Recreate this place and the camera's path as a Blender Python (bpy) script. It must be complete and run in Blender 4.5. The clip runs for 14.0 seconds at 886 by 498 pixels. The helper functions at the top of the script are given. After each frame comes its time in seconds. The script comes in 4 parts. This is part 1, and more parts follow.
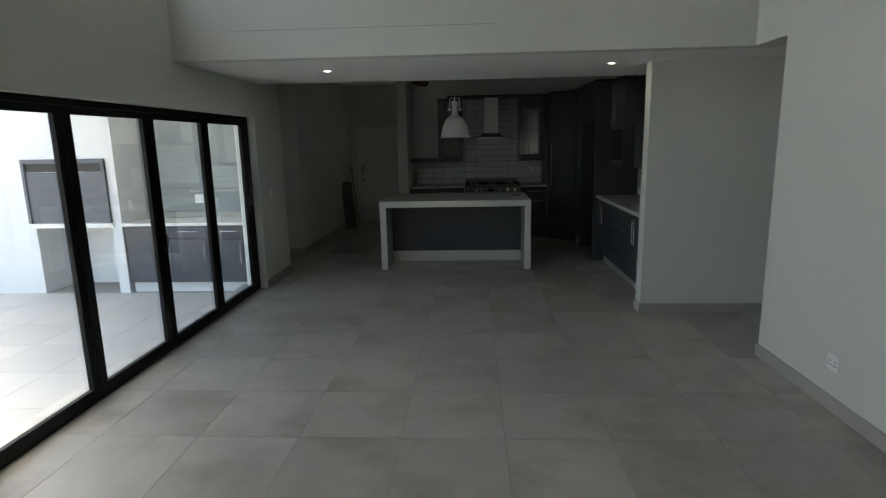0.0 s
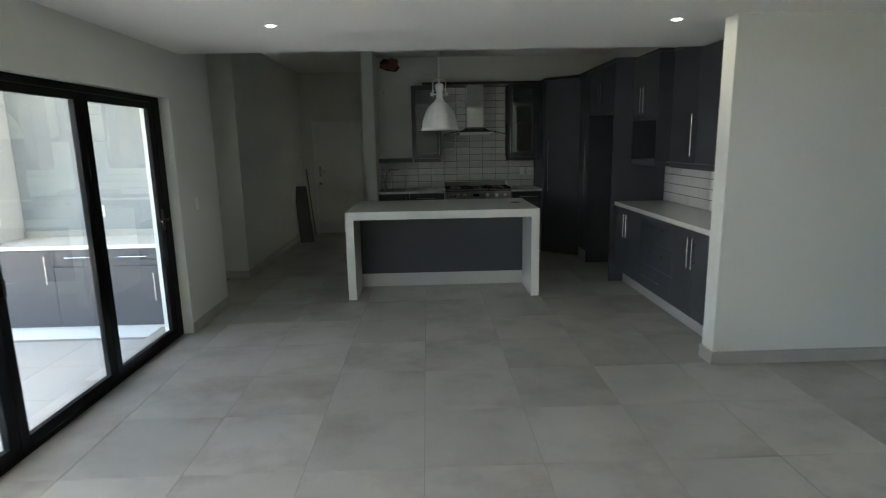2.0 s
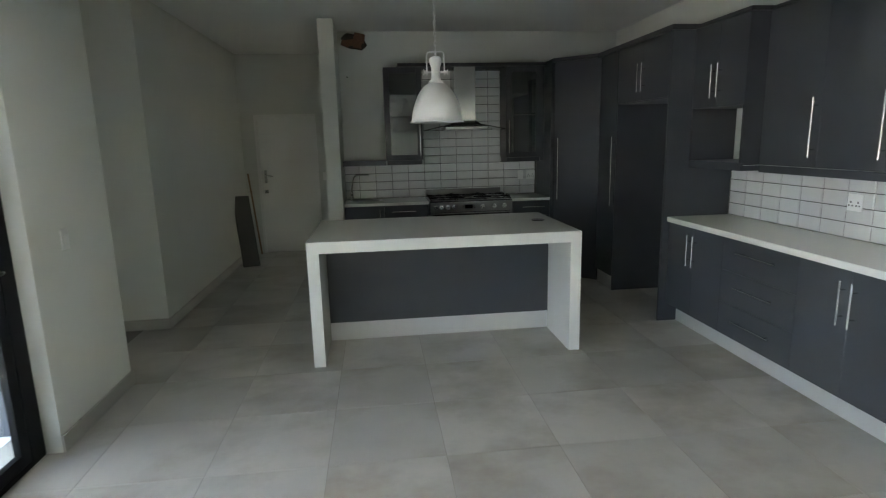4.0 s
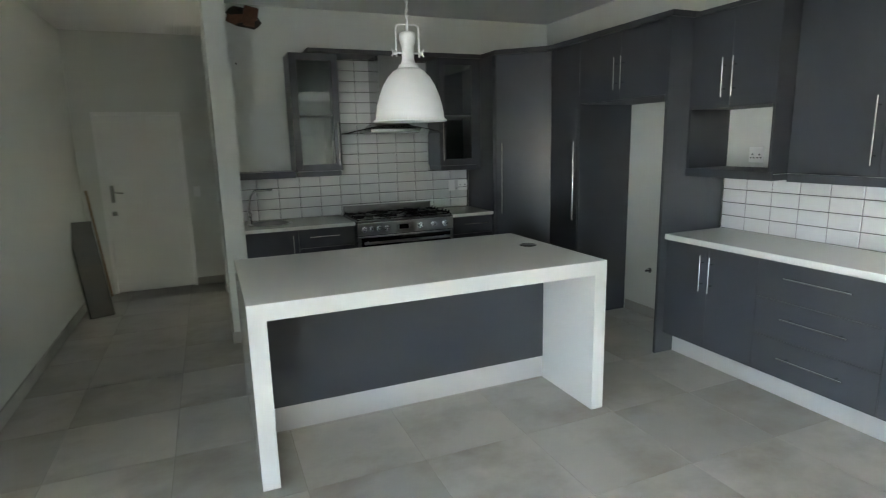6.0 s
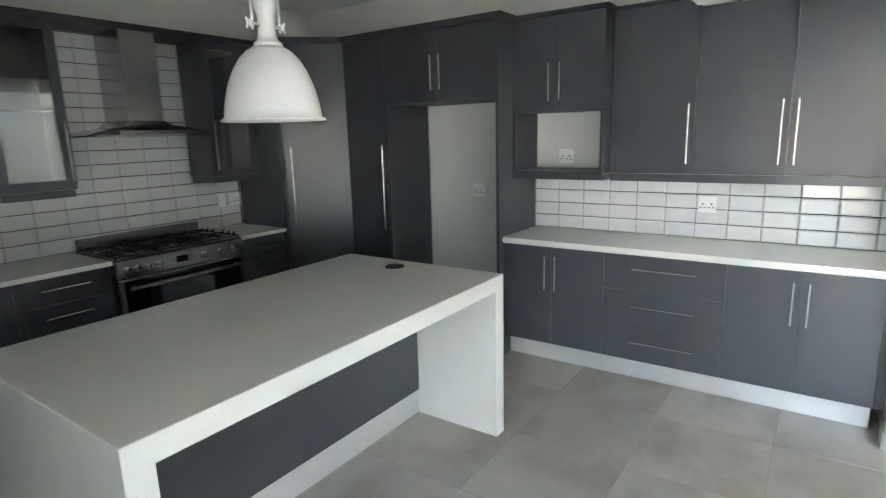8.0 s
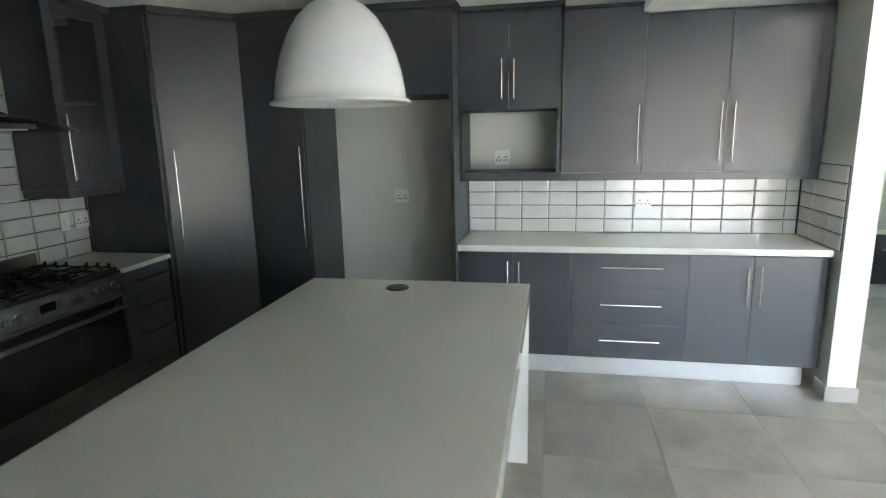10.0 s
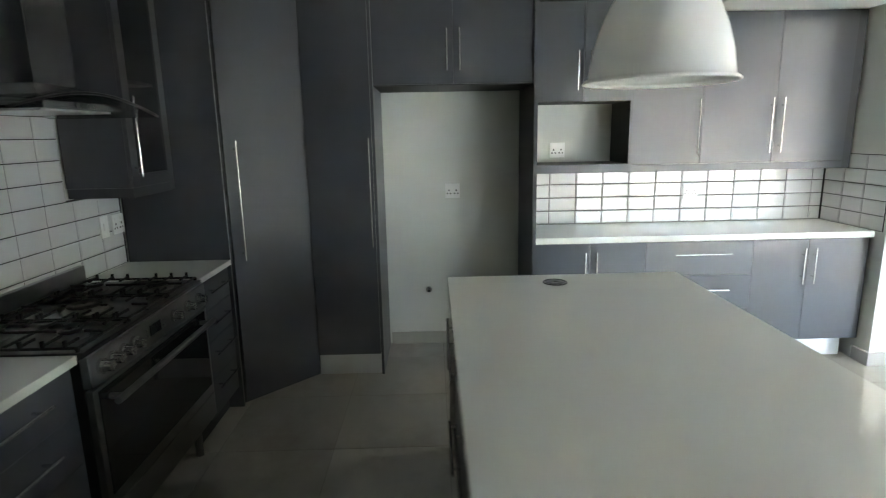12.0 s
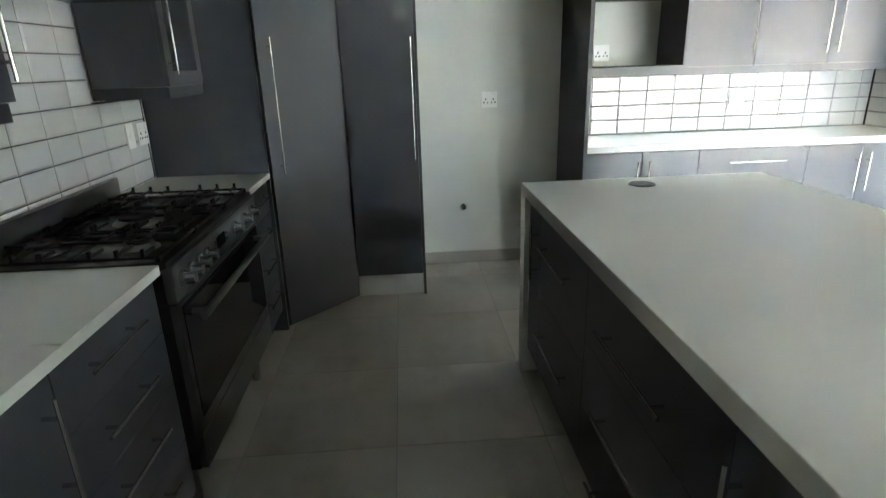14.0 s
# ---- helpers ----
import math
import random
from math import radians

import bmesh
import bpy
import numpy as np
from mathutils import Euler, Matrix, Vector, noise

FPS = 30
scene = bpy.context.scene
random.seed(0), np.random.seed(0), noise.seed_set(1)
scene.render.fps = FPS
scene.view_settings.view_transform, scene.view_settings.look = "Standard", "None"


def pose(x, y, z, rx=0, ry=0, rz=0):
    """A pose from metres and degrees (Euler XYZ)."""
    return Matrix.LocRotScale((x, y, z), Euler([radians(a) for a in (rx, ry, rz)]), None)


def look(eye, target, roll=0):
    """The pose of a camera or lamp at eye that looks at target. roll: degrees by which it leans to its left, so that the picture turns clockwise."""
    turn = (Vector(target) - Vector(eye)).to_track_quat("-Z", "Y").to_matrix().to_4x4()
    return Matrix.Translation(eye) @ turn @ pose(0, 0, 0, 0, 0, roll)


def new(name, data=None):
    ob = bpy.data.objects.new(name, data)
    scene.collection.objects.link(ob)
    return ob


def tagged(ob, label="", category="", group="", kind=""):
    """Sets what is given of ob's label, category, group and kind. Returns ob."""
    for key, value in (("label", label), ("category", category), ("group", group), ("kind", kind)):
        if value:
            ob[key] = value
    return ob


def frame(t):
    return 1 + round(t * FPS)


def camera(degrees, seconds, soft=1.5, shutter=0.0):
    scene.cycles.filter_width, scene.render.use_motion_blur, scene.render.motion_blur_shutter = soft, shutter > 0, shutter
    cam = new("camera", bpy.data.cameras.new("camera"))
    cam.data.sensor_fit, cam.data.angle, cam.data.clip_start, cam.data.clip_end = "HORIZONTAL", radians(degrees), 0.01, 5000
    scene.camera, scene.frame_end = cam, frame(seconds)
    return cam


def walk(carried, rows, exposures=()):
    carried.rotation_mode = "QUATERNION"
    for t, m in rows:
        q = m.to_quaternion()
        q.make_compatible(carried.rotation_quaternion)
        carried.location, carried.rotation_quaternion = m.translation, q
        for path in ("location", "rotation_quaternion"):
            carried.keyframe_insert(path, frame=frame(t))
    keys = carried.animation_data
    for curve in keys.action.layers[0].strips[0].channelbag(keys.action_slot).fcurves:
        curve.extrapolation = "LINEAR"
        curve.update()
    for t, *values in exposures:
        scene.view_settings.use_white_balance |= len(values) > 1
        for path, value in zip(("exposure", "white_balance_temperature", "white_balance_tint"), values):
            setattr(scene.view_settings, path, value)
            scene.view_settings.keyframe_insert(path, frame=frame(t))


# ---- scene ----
cam = camera(77.4, 14.0, soft=1.15, shutter=0.5)
PATH = [
    (0, (0.011, 0.496, 1.708), (-0.097, 2.456, 1.325), -1.1),
    (0.5, (-0.097, 0.859, 1.664), (-0.169, 2.822, 1.286), -1.0),
    (1, (-0.226, 1.265, 1.637), (-0.24, 3.23, 1.261), -1.0),
    (1.5, (-0.291, 1.688, 1.617), (-0.262, 3.652, 1.245), -1.1),
    (2, (-0.369, 2.13, 1.612), (-0.32, 4.094, 1.236), -1.1),
    (2.5, (-0.458, 2.57, 1.596), (-0.367, 4.532, 1.219), -1.0),
    (3, (-0.519, 3.045, 1.597), (-0.399, 5.004, 1.216), -1.2),
    (5.5, (-1.173, 4.937, 1.638), (-0.588, 6.81, 1.255), -1.3),
    (6, (-1.329, 5.241, 1.637), (-0.572, 7.052, 1.255), -1.4),
    (6.5, (-1.5, 5.489, 1.661), (-0.525, 7.192, 1.274), -1.4),
    (7, (-1.634, 5.779, 1.657), (-0.415, 7.315, 1.264), -1.4),
    (7.5, (-1.716, 6.088, 1.672), (-0.298, 7.44, 1.272), -1.5),
    (8, (-1.79, 6.401, 1.679), (-0.182, 7.518, 1.273), -1.6),
    (8.5, (-1.816, 6.698, 1.668), (-0.082, 7.605, 1.256), -1.5),
    (11, (-1.911, 8.377, 1.646), (0.044, 8.506, 1.241), -1.3),
    (11.5, (-1.878, 8.693, 1.645), (0.077, 8.732, 1.227), -1.2),
    (12, (-1.864, 8.989, 1.62), (0.094, 8.959, 1.214), -1.1),
    (12.5, (-1.88, 9.216, 1.604), (0.077, 9.122, 1.201), -1.1),
    (13, (-1.85, 9.34, 1.546), (0.103, 9.212, 1.136), -1.3),
    (13.5, (-1.753, 9.413, 1.492), (0.177, 9.282, 0.984), -1.4),
    (14, (-1.679, 9.454, 1.459), (0.213, 9.334, 0.82), -1.7),
]
EXPOSURES = [(0, 3.04, 7200, 3), (1.5, 3.8, 7220, 3), (3, 4.55, 7230, 3), (5.5, 5.56, 7050, 3), (6.0, 5.72, 7050, 3), (6.5, 5.95, 7080, 3), (7.0, 6.05, 7120, 3), (7.5, 5.95, 7150, 3), (8.5, 5.8, 7220, 4), (11, 6.02, 7200, 4), (12.5, 6.5, 7130, 3), (13.5, 6.73, 7100, 3), (14, 6.84, 7100, 3)]
walk(cam, [(t, look(eye, target, roll)) for t, eye, target, roll in PATH], EXPOSURES)

# light: overcast sky, soft sun behind the house
world = bpy.data.worlds.new("sky")
scene.world = world
world.use_nodes = True
wn = world.node_tree.nodes
sky = wn.new("ShaderNodeTexSky")
sky.sky_type = "NISHITA"
sky.sun_disc = False
sky.sun_elevation = radians(58)
sky.sun_rotation = radians(0)
sky.air_density, sky.dust_density, sky.ozone_density = 1.0, 6.0, 1.0
world.node_tree.links.new(sky.outputs[0], wn["Background"].inputs[0])
wn["Background"].inputs[1].default_value = 0.15
sun = new("sun", bpy.data.lights.new("sun", "SUN"))
sun.data.energy, sun.data.angle, sun.data.color = 0.6, radians(80), (1.0, 0.98, 0.96)
sun.matrix_world = look((0, 12, 20), (0, 0, 0))


# ---- materials ----
def mat(name, base, rough=0.5, metal=0.0, spec=0.5, grain=0.0, grain_scale=40.0, cloud=0.0, cloud_scale=2.0,
        bump=0.0, bump_scale=60.0, rand=0.0, shift=False, rough_var=0.0, coat=0.0, stretch=(1, 1, 1), island=False, stain=None, stain_scale=1.5):
    m = bpy.data.materials.new(name)
    m.use_nodes = True
    nt = m.node_tree
    b = nt.nodes["Principled BSDF"]
    b.inputs["Roughness"].default_value = rough
    b.inputs["Metallic"].default_value = metal
    b.inputs["Specular IOR Level"].default_value = spec
    b.inputs["Coat Weight"].default_value = coat
    b.inputs["Base Color"].default_value = (*base, 1)
    geo = nt.nodes.new("ShaderNodeNewGeometry")
    mp = nt.nodes.new("ShaderNodeMapping")
    mp.inputs["Scale"].default_value = stretch
    if shift:
        oi = nt.nodes.new("ShaderNodeObjectInfo")
        sc = nt.nodes.new("ShaderNodeMath")
        sc.operation = "MULTIPLY"
        sc.inputs[1].default_value = 40.0
        nt.links.new(oi.outputs["Random"], sc.inputs[0])
        av = nt.nodes.new("ShaderNodeVectorMath")
        av.operation = "ADD"
        nt.links.new(geo.outputs["Position"], av.inputs[0])
        nt.links.new(sc.outputs[0], av.inputs[1])
        nt.links.new(av.outputs[0], mp.inputs["Vector"])
    else:
        nt.links.new(geo.outputs["Position"], mp.inputs["Vector"])

    def noise_tex(scale, detail=6.0, rgh=0.6):
        n = nt.nodes.new("ShaderNodeTexNoise")
        n.inputs["Scale"].default_value, n.inputs["Detail"].default_value, n.inputs["Roughness"].default_value = scale, detail, rgh
        nt.links.new(mp.outputs[0], n.inputs["Vector"])
        return n.outputs["Fac"]

    def math_node(op, a, c, clamp=False):
        n = nt.nodes.new("ShaderNodeMath")
        n.operation, n.use_clamp = op, clamp
        for i, v in enumerate((a, c)):
            if isinstance(v, (int, float)):
                n.inputs[i].default_value = v
            else:
                nt.links.new(v, n.inputs[i])
        return n.outputs[0]

    value = None
    for amount, src in ((grain, lambda: noise_tex(grain_scale)), (cloud, lambda: noise_tex(cloud_scale, 5.0, 0.55))):
        if amount:
            term = math_node("MULTIPLY", math_node("SUBTRACT", src(), 0.5), 2.0 * amount)
            value = term if value is None else math_node("ADD", value, term)
    if rand:
        if island:
            r = geo.outputs["Random Per Island"]
        else:
            r = nt.nodes.new("ShaderNodeObjectInfo").outputs["Random"]
        term = math_node("MULTIPLY", math_node("SUBTRACT", r, 0.5), 2.0 * rand)
        value = term if value is None else math_node("ADD", value, term)
    if value is not None:
        gain = math_node("ADD", value, 1.0)
        mix = nt.nodes.new("ShaderNodeVectorMath")
        mix.operation = "SCALE"
        mix.inputs[0].default_value = base
        nt.links.new(gain, mix.inputs["Scale"])
        nt.links.new(mix.outputs[0], b.inputs["Base Color"])
        if stain:
            flat_map = nt.nodes.new("ShaderNodeMapping")
            flat_map.inputs["Scale"].default_value = (1.0, 1.25, 1)
            nt.links.new(mp.outputs[0], flat_map.inputs["Vector"])
            sn = nt.nodes.new("ShaderNodeTexNoise")
            sn.inputs["Scale"].default_value, sn.inputs["Detail"].default_value, sn.inputs["Roughness"].default_value = stain_scale, 5.0, 0.62
            nt.links.new(flat_map.outputs[0], sn.inputs["Vector"])
            fade = nt.nodes.new("ShaderNodeMapRange")
            fade.inputs[1].default_value, fade.inputs[2].default_value, fade.inputs[4].default_value = 0.47, 0.70, 0.80
            nt.links.new(sn.outputs["Fac"], fade.inputs[0])
            tint = nt.nodes.new("ShaderNodeMix")
            tint.data_type = "RGBA"
            tint.inputs[7].default_value = (*stain, 1)
            nt.links.new(fade.outputs[0], tint.inputs[0])
            nt.links.new(mix.outputs[0], tint.inputs[6])
            nt.links.new(tint.outputs[2], b.inputs["Base Color"])
    if rough_var:
        nt.links.new(math_node("ADD", math_node("MULTIPLY", math_node("SUBTRACT", noise_tex(7.0), 0.5), 2 * rough_var), rough, True), b.inputs["Roughness"])
    if bump:
        bp = nt.nodes.new("ShaderNodeBump")
        bp.inputs["Strength"].default_value = 1.0
        bp.inputs["Distance"].default_value = bump
        nt.links.new(noise_tex(bump_scale), bp.inputs["Height"])
        nt.links.new(bp.outputs[0], b.inputs["Normal"])
    return m


def glow(name, colour, strength):
    m = bpy.data.materials.new(name)
    m.use_nodes = True
    b = m.node_tree.nodes["Principled BSDF"]
    b.inputs["Base Color"].default_value = (0.8, 0.8, 0.8, 1)
    b.inputs["Emission Color"].default_value = (*colour, 1)
    b.inputs["Emission Strength"].default_value = strength
    return m


def glass_mat(name, colour=(1, 1, 1), rough=0.0, ior=1.45):
    m = bpy.data.materials.new(name)
    m.use_nodes = True
    b = m.node_tree.nodes["Principled BSDF"]
    b.inputs["Base Color"].default_value = (*colour, 1)
    b.inputs["Roughness"].default_value = rough
    b.inputs["Transmission Weight"].default_value = 1.0
    b.inputs["IOR"].default_value = ior
    return m


WALL = mat("wall_paint", (0.67, 0.68, 0.632), 0.7, grain=0.02, grain_scale=180, cloud=0.035, cloud_scale=1.3, bump=0.0006, bump_scale=220)
WALL_WHITE = mat("white_plaster", (0.68, 0.68, 0.67), 0.75, grain=0.02, grain_scale=150, cloud=0.03, cloud_scale=1.1, bump=0.0008, bump_scale=160)
# plaster grey lowered so its colour carries the patio niche's shade
WALL_GREY = mat("shaded_grey_plaster", (0.27, 0.295, 0.295), 0.75, grain=0.02, grain_scale=150, cloud=0.04, cloud_scale=1.5, bump=0.0008, bump_scale=160)
CEIL = mat("ceiling_paint", (0.85, 0.85, 0.83), 0.8, grain=0.015, grain_scale=120, cloud=0.02, cloud_scale=1.0, bump=0.0004, bump_scale=140)
# unseen living room ceiling, greyed only to weaken bounce onto the walls
CEIL_DIM = mat("bounce_dimmed_ceiling", (0.5, 0.5, 0.49), 0.8, grain=0.015, grain_scale=120, cloud=0.02, cloud_scale=1.0)
TILE = mat("porcelain_floor_tile", (0.40, 0.385, 0.35), 0.32, grain=0.03, grain_scale=90, cloud=0.20, cloud_scale=2.3, rand=0.10, shift=True, stain=(0.255, 0.225, 0.185), rough_var=0.07, bump=0.00025, bump_scale=35)
GROUT = mat("floor_grout", (0.25, 0.24, 0.22), 0.85, grain=0.1, grain_scale=150)
SKIRT = mat("skirting_tile", (0.40, 0.385, 0.35), 0.4, grain=0.03, grain_scale=90, cloud=0.10, cloud_scale=3.0, rand=0.06)
PATIO = mat("patio_tile", (0.38, 0.375, 0.355), 0.5, grain=0.03, grain_scale=90, cloud=0.08, cloud_scale=1.6, rand=0.05)
GREY = mat("charcoal_satin_board", (0.057, 0.061, 0.070), 0.36, grain=0.03, grain_scale=500, cloud=0.03, cloud_scale=3, bump=0.00006, bump_scale=700, rough_var=0.04)
GREY_IN = mat("charcoal_edge", (0.045, 0.046, 0.052), 0.5, grain=0.04, grain_scale=300)
QUARTZ = mat("white_quartz", (0.70, 0.70, 0.655), 0.045, grain=0.025, grain_scale=420, cloud=0.015, cloud_scale=6, rough_var=0.02)
SPLASH = mat("white_glazed_tile", (0.69, 0.695, 0.685), 0.08, cloud=0.02, cloud_scale=4, rand=0.025, bump=0.0001, bump_scale=14)
TGROUT = mat("charcoal_grout", (0.035, 0.035, 0.035), 0.9, grain=0.15, grain_scale=200)
STEEL = mat("brushed_steel", (0.46, 0.46, 0.455), 0.20, 1.0, grain=0.05, grain_scale=60, stretch=(1, 1, 14), rough_var=0.06)
KNOB = mat("satin_knob_steel", (0.72, 0.72, 0.71), 0.24, 1.0, grain=0.03, grain_scale=150)
STEEL_H = mat("brushed_steel_bar", (0.57, 0.57, 0.57), 0.27, 1.0, grain=0.04, grain_scale=200)
STEEL_OVEN = mat("dull_oven_steel", (0.25, 0.25, 0.245), 0.30, 1.0, grain=0.05, grain_scale=60, stretch=(14, 1, 1), rough_var=0.06)
STEEL_HOB = mat("hob_steel", (0.075, 0.075, 0.075), 0.3, 1.0, grain=0.06, grain_scale=80, rough_var=0.08)
CHROME = mat("chrome", (0.62, 0.62, 0.62), 0.12, 1.0, grain=0.02, grain_scale=50)
IRON = mat("cast_iron", (0.010, 0.010, 0.010), 0.5, spec=0.25, grain=0.2, grain_scale=250, bump=0.0004, bump_scale=400)
BLACK_FRAME = mat("black_aluminium", (0.004, 0.004, 0.005), 0.45, spec=0.2, grain=0.1, grain_scale=200, cloud=0.1, cloud_scale=3)
BLACK = mat("black_plastic", (0.012, 0.012, 0.012), 0.3, grain=0.05, grain_scale=200)
DARK_GLASS = mat("dark_oven_glass", (0.008, 0.008, 0.009), 0.04, spec=0.6, cloud=0.1, cloud_scale=3)
ENAMEL = mat("white_enamel", (0.88, 0.89, 0.88), 0.35, coat=0.2, grain=0.01, grain_scale=80, cloud=0.015, cloud_scale=8)
PLASTIC = mat("white_plastic", (0.86, 0.86, 0.84), 0.3, grain=0.01, grain_scale=90)
DOOR_W = mat("white_door_paint", (0.80, 0.80, 0.77), 0.45, grain=0.02, grain_scale=120, cloud=0.03, cloud_scale=2)
KICK = mat("silver_plinth", (0.72, 0.72, 0.71), 0.30, 0.45, grain=0.03, grain_scale=120, stretch=(1, 0.1, 8))
ALU = mat("anodised_aluminium", (0.6, 0.6, 0.6), 0.35, 1.0, grain=0.03, grain_scale=120)
PLANK = mat("dark_weathered_board", (0.12, 0.115, 0.105), 0.7, grain=0.2, grain_scale=30, stretch=(6, 6, 0.7), bump=0.001, bump_scale=40)
WOOD = mat("raw_pine_stick", (0.28, 0.20, 0.12), 0.65, grain=0.15, grain_scale=50, stretch=(6, 6, 0.6))
BRICK = mat("broken_red_brick", (0.16, 0.075, 0.045), 0.9, grain=0.4, grain_scale=45, cloud=0.3, cloud_scale=9, bump=0.004, bump_scale=60)
CAVITY = mat("dusty_brown_cavity", (0.05, 0.035, 0.025), 0.95, grain=0.3, grain_scale=40, bump=0.004, bump_scale=50)
SOIL = mat("pale_paving", (0.30, 0.295, 0.28), 0.9, grain=0.2, grain_scale=30, cloud=0.2, cloud_scale=0.6, bump=0.005, bump_scale=25)
LEAF = mat("hedge_leaves", (0.06, 0.12, 0.03), 0.5, rand=0.5, island=True, grain=0.1, grain_scale=20)
BRAAI = mat("grey_painted_steel", (0.10, 0.105, 0.115), 0.45, grain=0.05, grain_scale=90, cloud=0.08, cloud_scale=4)
GLASS = glass_mat("clear_glass")
GLASS_HOOD = glass_mat("smoked_hood_glass", (0.55, 0.62, 0.62), 0.0, 1.5)
GLASS_CAB = glass_mat("cabinet_glass", (0.8, 0.86, 0.86), 0.01, 1.9)
LAMP_ON = glow("lit_downlight", (1.0, 0.97, 0.92), 18.0)
DISPLAY = mat("oven_clock", (0.004, 0.004, 0.006), 0.1, grain=0.02, grain_scale=50)


# ---- mesh helpers ----
ORIGIN = {}


def add_box(bm, x0, x1, y0, y1, z0, z1, bevel=0.0, m=None):
    g = bmesh.ops.create_cube(bm, size=1.0)
    vs = g["verts"]
    bmesh.ops.scale(bm, vec=(abs(x1 - x0), abs(y1 - y0), abs(z1 - z0)), verts=vs)
    if bevel:
        es = list({e for v in vs for e in v.link_edges})
        r = bmesh.ops.bevel(bm, geom=es, offset=bevel, segments=2, affect="EDGES", profile=0.7, clamp_overlap=True)
        vs = list({v for f in r["faces"] for v in f.verts})
    mv = Matrix.Translation(((x0 + x1) / 2, (y0 + y1) / 2, (z0 + z1) / 2))
    bmesh.ops.transform(bm, matrix=(m @ mv) if m else mv, verts=vs)
    return vs


def box(x0, x1, y0, y1, z0, z1, bevel=0.0):
    bm = bmesh.new()
    add_box(bm, x0, x1, y0, y1, z0, z1, bevel)
    return bm


def boxes(*rows, bevel=0.0):
    bm = bmesh.new()
    for r in rows:
        add_box(bm, *r, bevel=bevel)
    return bm


def add_rod(bm, a, b, r, seg=12, r2=None):
    a, b = Vector(a), Vector(b)
    d = b - a
    turn = d.to_track_quat("Z", "Y").to_matrix().to_4x4()
    bmesh.ops.create_cone(bm, cap_ends=True, segments=seg, radius1=r, radius2=r if r2 is None else r2, depth=d.length,
                          matrix=Matrix.Translation((a + b) / 2) @ turn)


def rod(a, b, r, seg=12):
    bm = bmesh.new()
    add_rod(bm, a, b, r, seg)
    return bm


def add_pipe(bm, pts, r, seg=8):
    pts = [Vector(p) for p in pts]
    rings = []
    side = None
    for i, p in enumerate(pts):
        d = (pts[min(i + 1, len(pts) - 1)] - pts[max(i - 1, 0)]).normalized()
        if side is None:
            side = d.orthogonal().normalized()
        side = (side - d * side.dot(d)).normalized()
        up = d.cross(side)
        rings.append([bm.verts.new(p + r * (math.cos(2 * math.pi * k / seg) * side + math.sin(2 * math.pi * k / seg) * up)) for k in range(seg)])
    for a, b in zip(rings, rings[1:]):
        for k in range(seg):
            f = bm.faces.new((a[k], a[(k + 1) % seg], b[(k + 1) % seg], b[k]))
            f.smooth = True
    bm.faces.new(rings[0][::-1]), bm.faces.new(rings[-1])


def pipe(pts, r, seg=8):
    bm = bmesh.new()
    add_pipe(bm, pts, r, seg)
    return bm


def lathe(profile, cx, cy, seg=48, closed=False):
    bm = bmesh.new()
    rings = [[bm.verts.new((cx + r * math.cos(2 * math.pi * k / seg), cy + r * math.sin(2 * math.pi * k / seg), z)) for k in range(seg)] for r, z in profile]
    pairs = list(zip(rings, rings[1:])) + ([(rings[-1], rings[0])] if closed else [])
    for a, b in pairs:
        for k in range(seg):
            f = bm.faces.new((a[k], a[(k + 1) % seg], b[(k + 1) % seg], b[k]))
            f.smooth = True
    if not closed:
        bm.faces.new(rings[0][::-1]), bm.faces.new(rings[-1])
    bmesh.ops.recalc_face_normals(bm, faces=bm.faces)
    return bm


def prism(points, z0, z1, bevel=0.0):
    bm = bmesh.new()
    vs = [bm.verts.new((x, y, z0)) for x, y in points]
    f = bm.faces.new(vs)
    r = bmesh.ops.extrude_face_region(bm, geom=[f])
    bmesh.ops.translate(bm, vec=(0, 0, z1 - z0), verts=[v for v in r["geom"] if isinstance(v, bmesh.types.BMVert)])
    bmesh.ops.recalc_face_normals(bm, faces=bm.faces)
    if bevel:
        bmesh.ops.bevel(bm, geom=bm.edges[:], offset=bevel, segments=2, affect="EDGES", profile=0.7, clamp_overlap=True)
    return bm


def mesh_of(name, bm, material):
    me = bpy.data.meshes.new(name)
    bm.to_mesh(me)
    bm.free()
    me.materials.append(material)
    return me


def thing(name, at, label, category, group=""):
    ob = new(name)
    ob.empty_display_size = 0.1
    ob.location = at
    ORIGIN[ob.name] = Vector(at)
    return tagged(ob, label, category, group)


def part(name, bm, material, parent, label=""):
    at = ORIGIN[parent.name]
    bmesh.ops.translate(bm, vec=-at, verts=bm.verts)
    ob = new(name, mesh_of(name, bm, material))
    ob.parent = parent
    ORIGIN[ob.name] = at
    return tagged(ob, label)


def solid(name, bm, material, label, category, at=(0, 0, 0), kind="", group=""):
    at = Vector(at)
    bmesh.ops.translate(bm, vec=-at, verts=bm.verts)
    ob = new(name, mesh_of(name, bm, material))
    ob.location = at
    ORIGIN[ob.name] = at
    return tagged(ob, label, category, group, kind)


def structure(name, bm, material, label, category):
    return solid(name, bm, material, label, category, kind="structure")


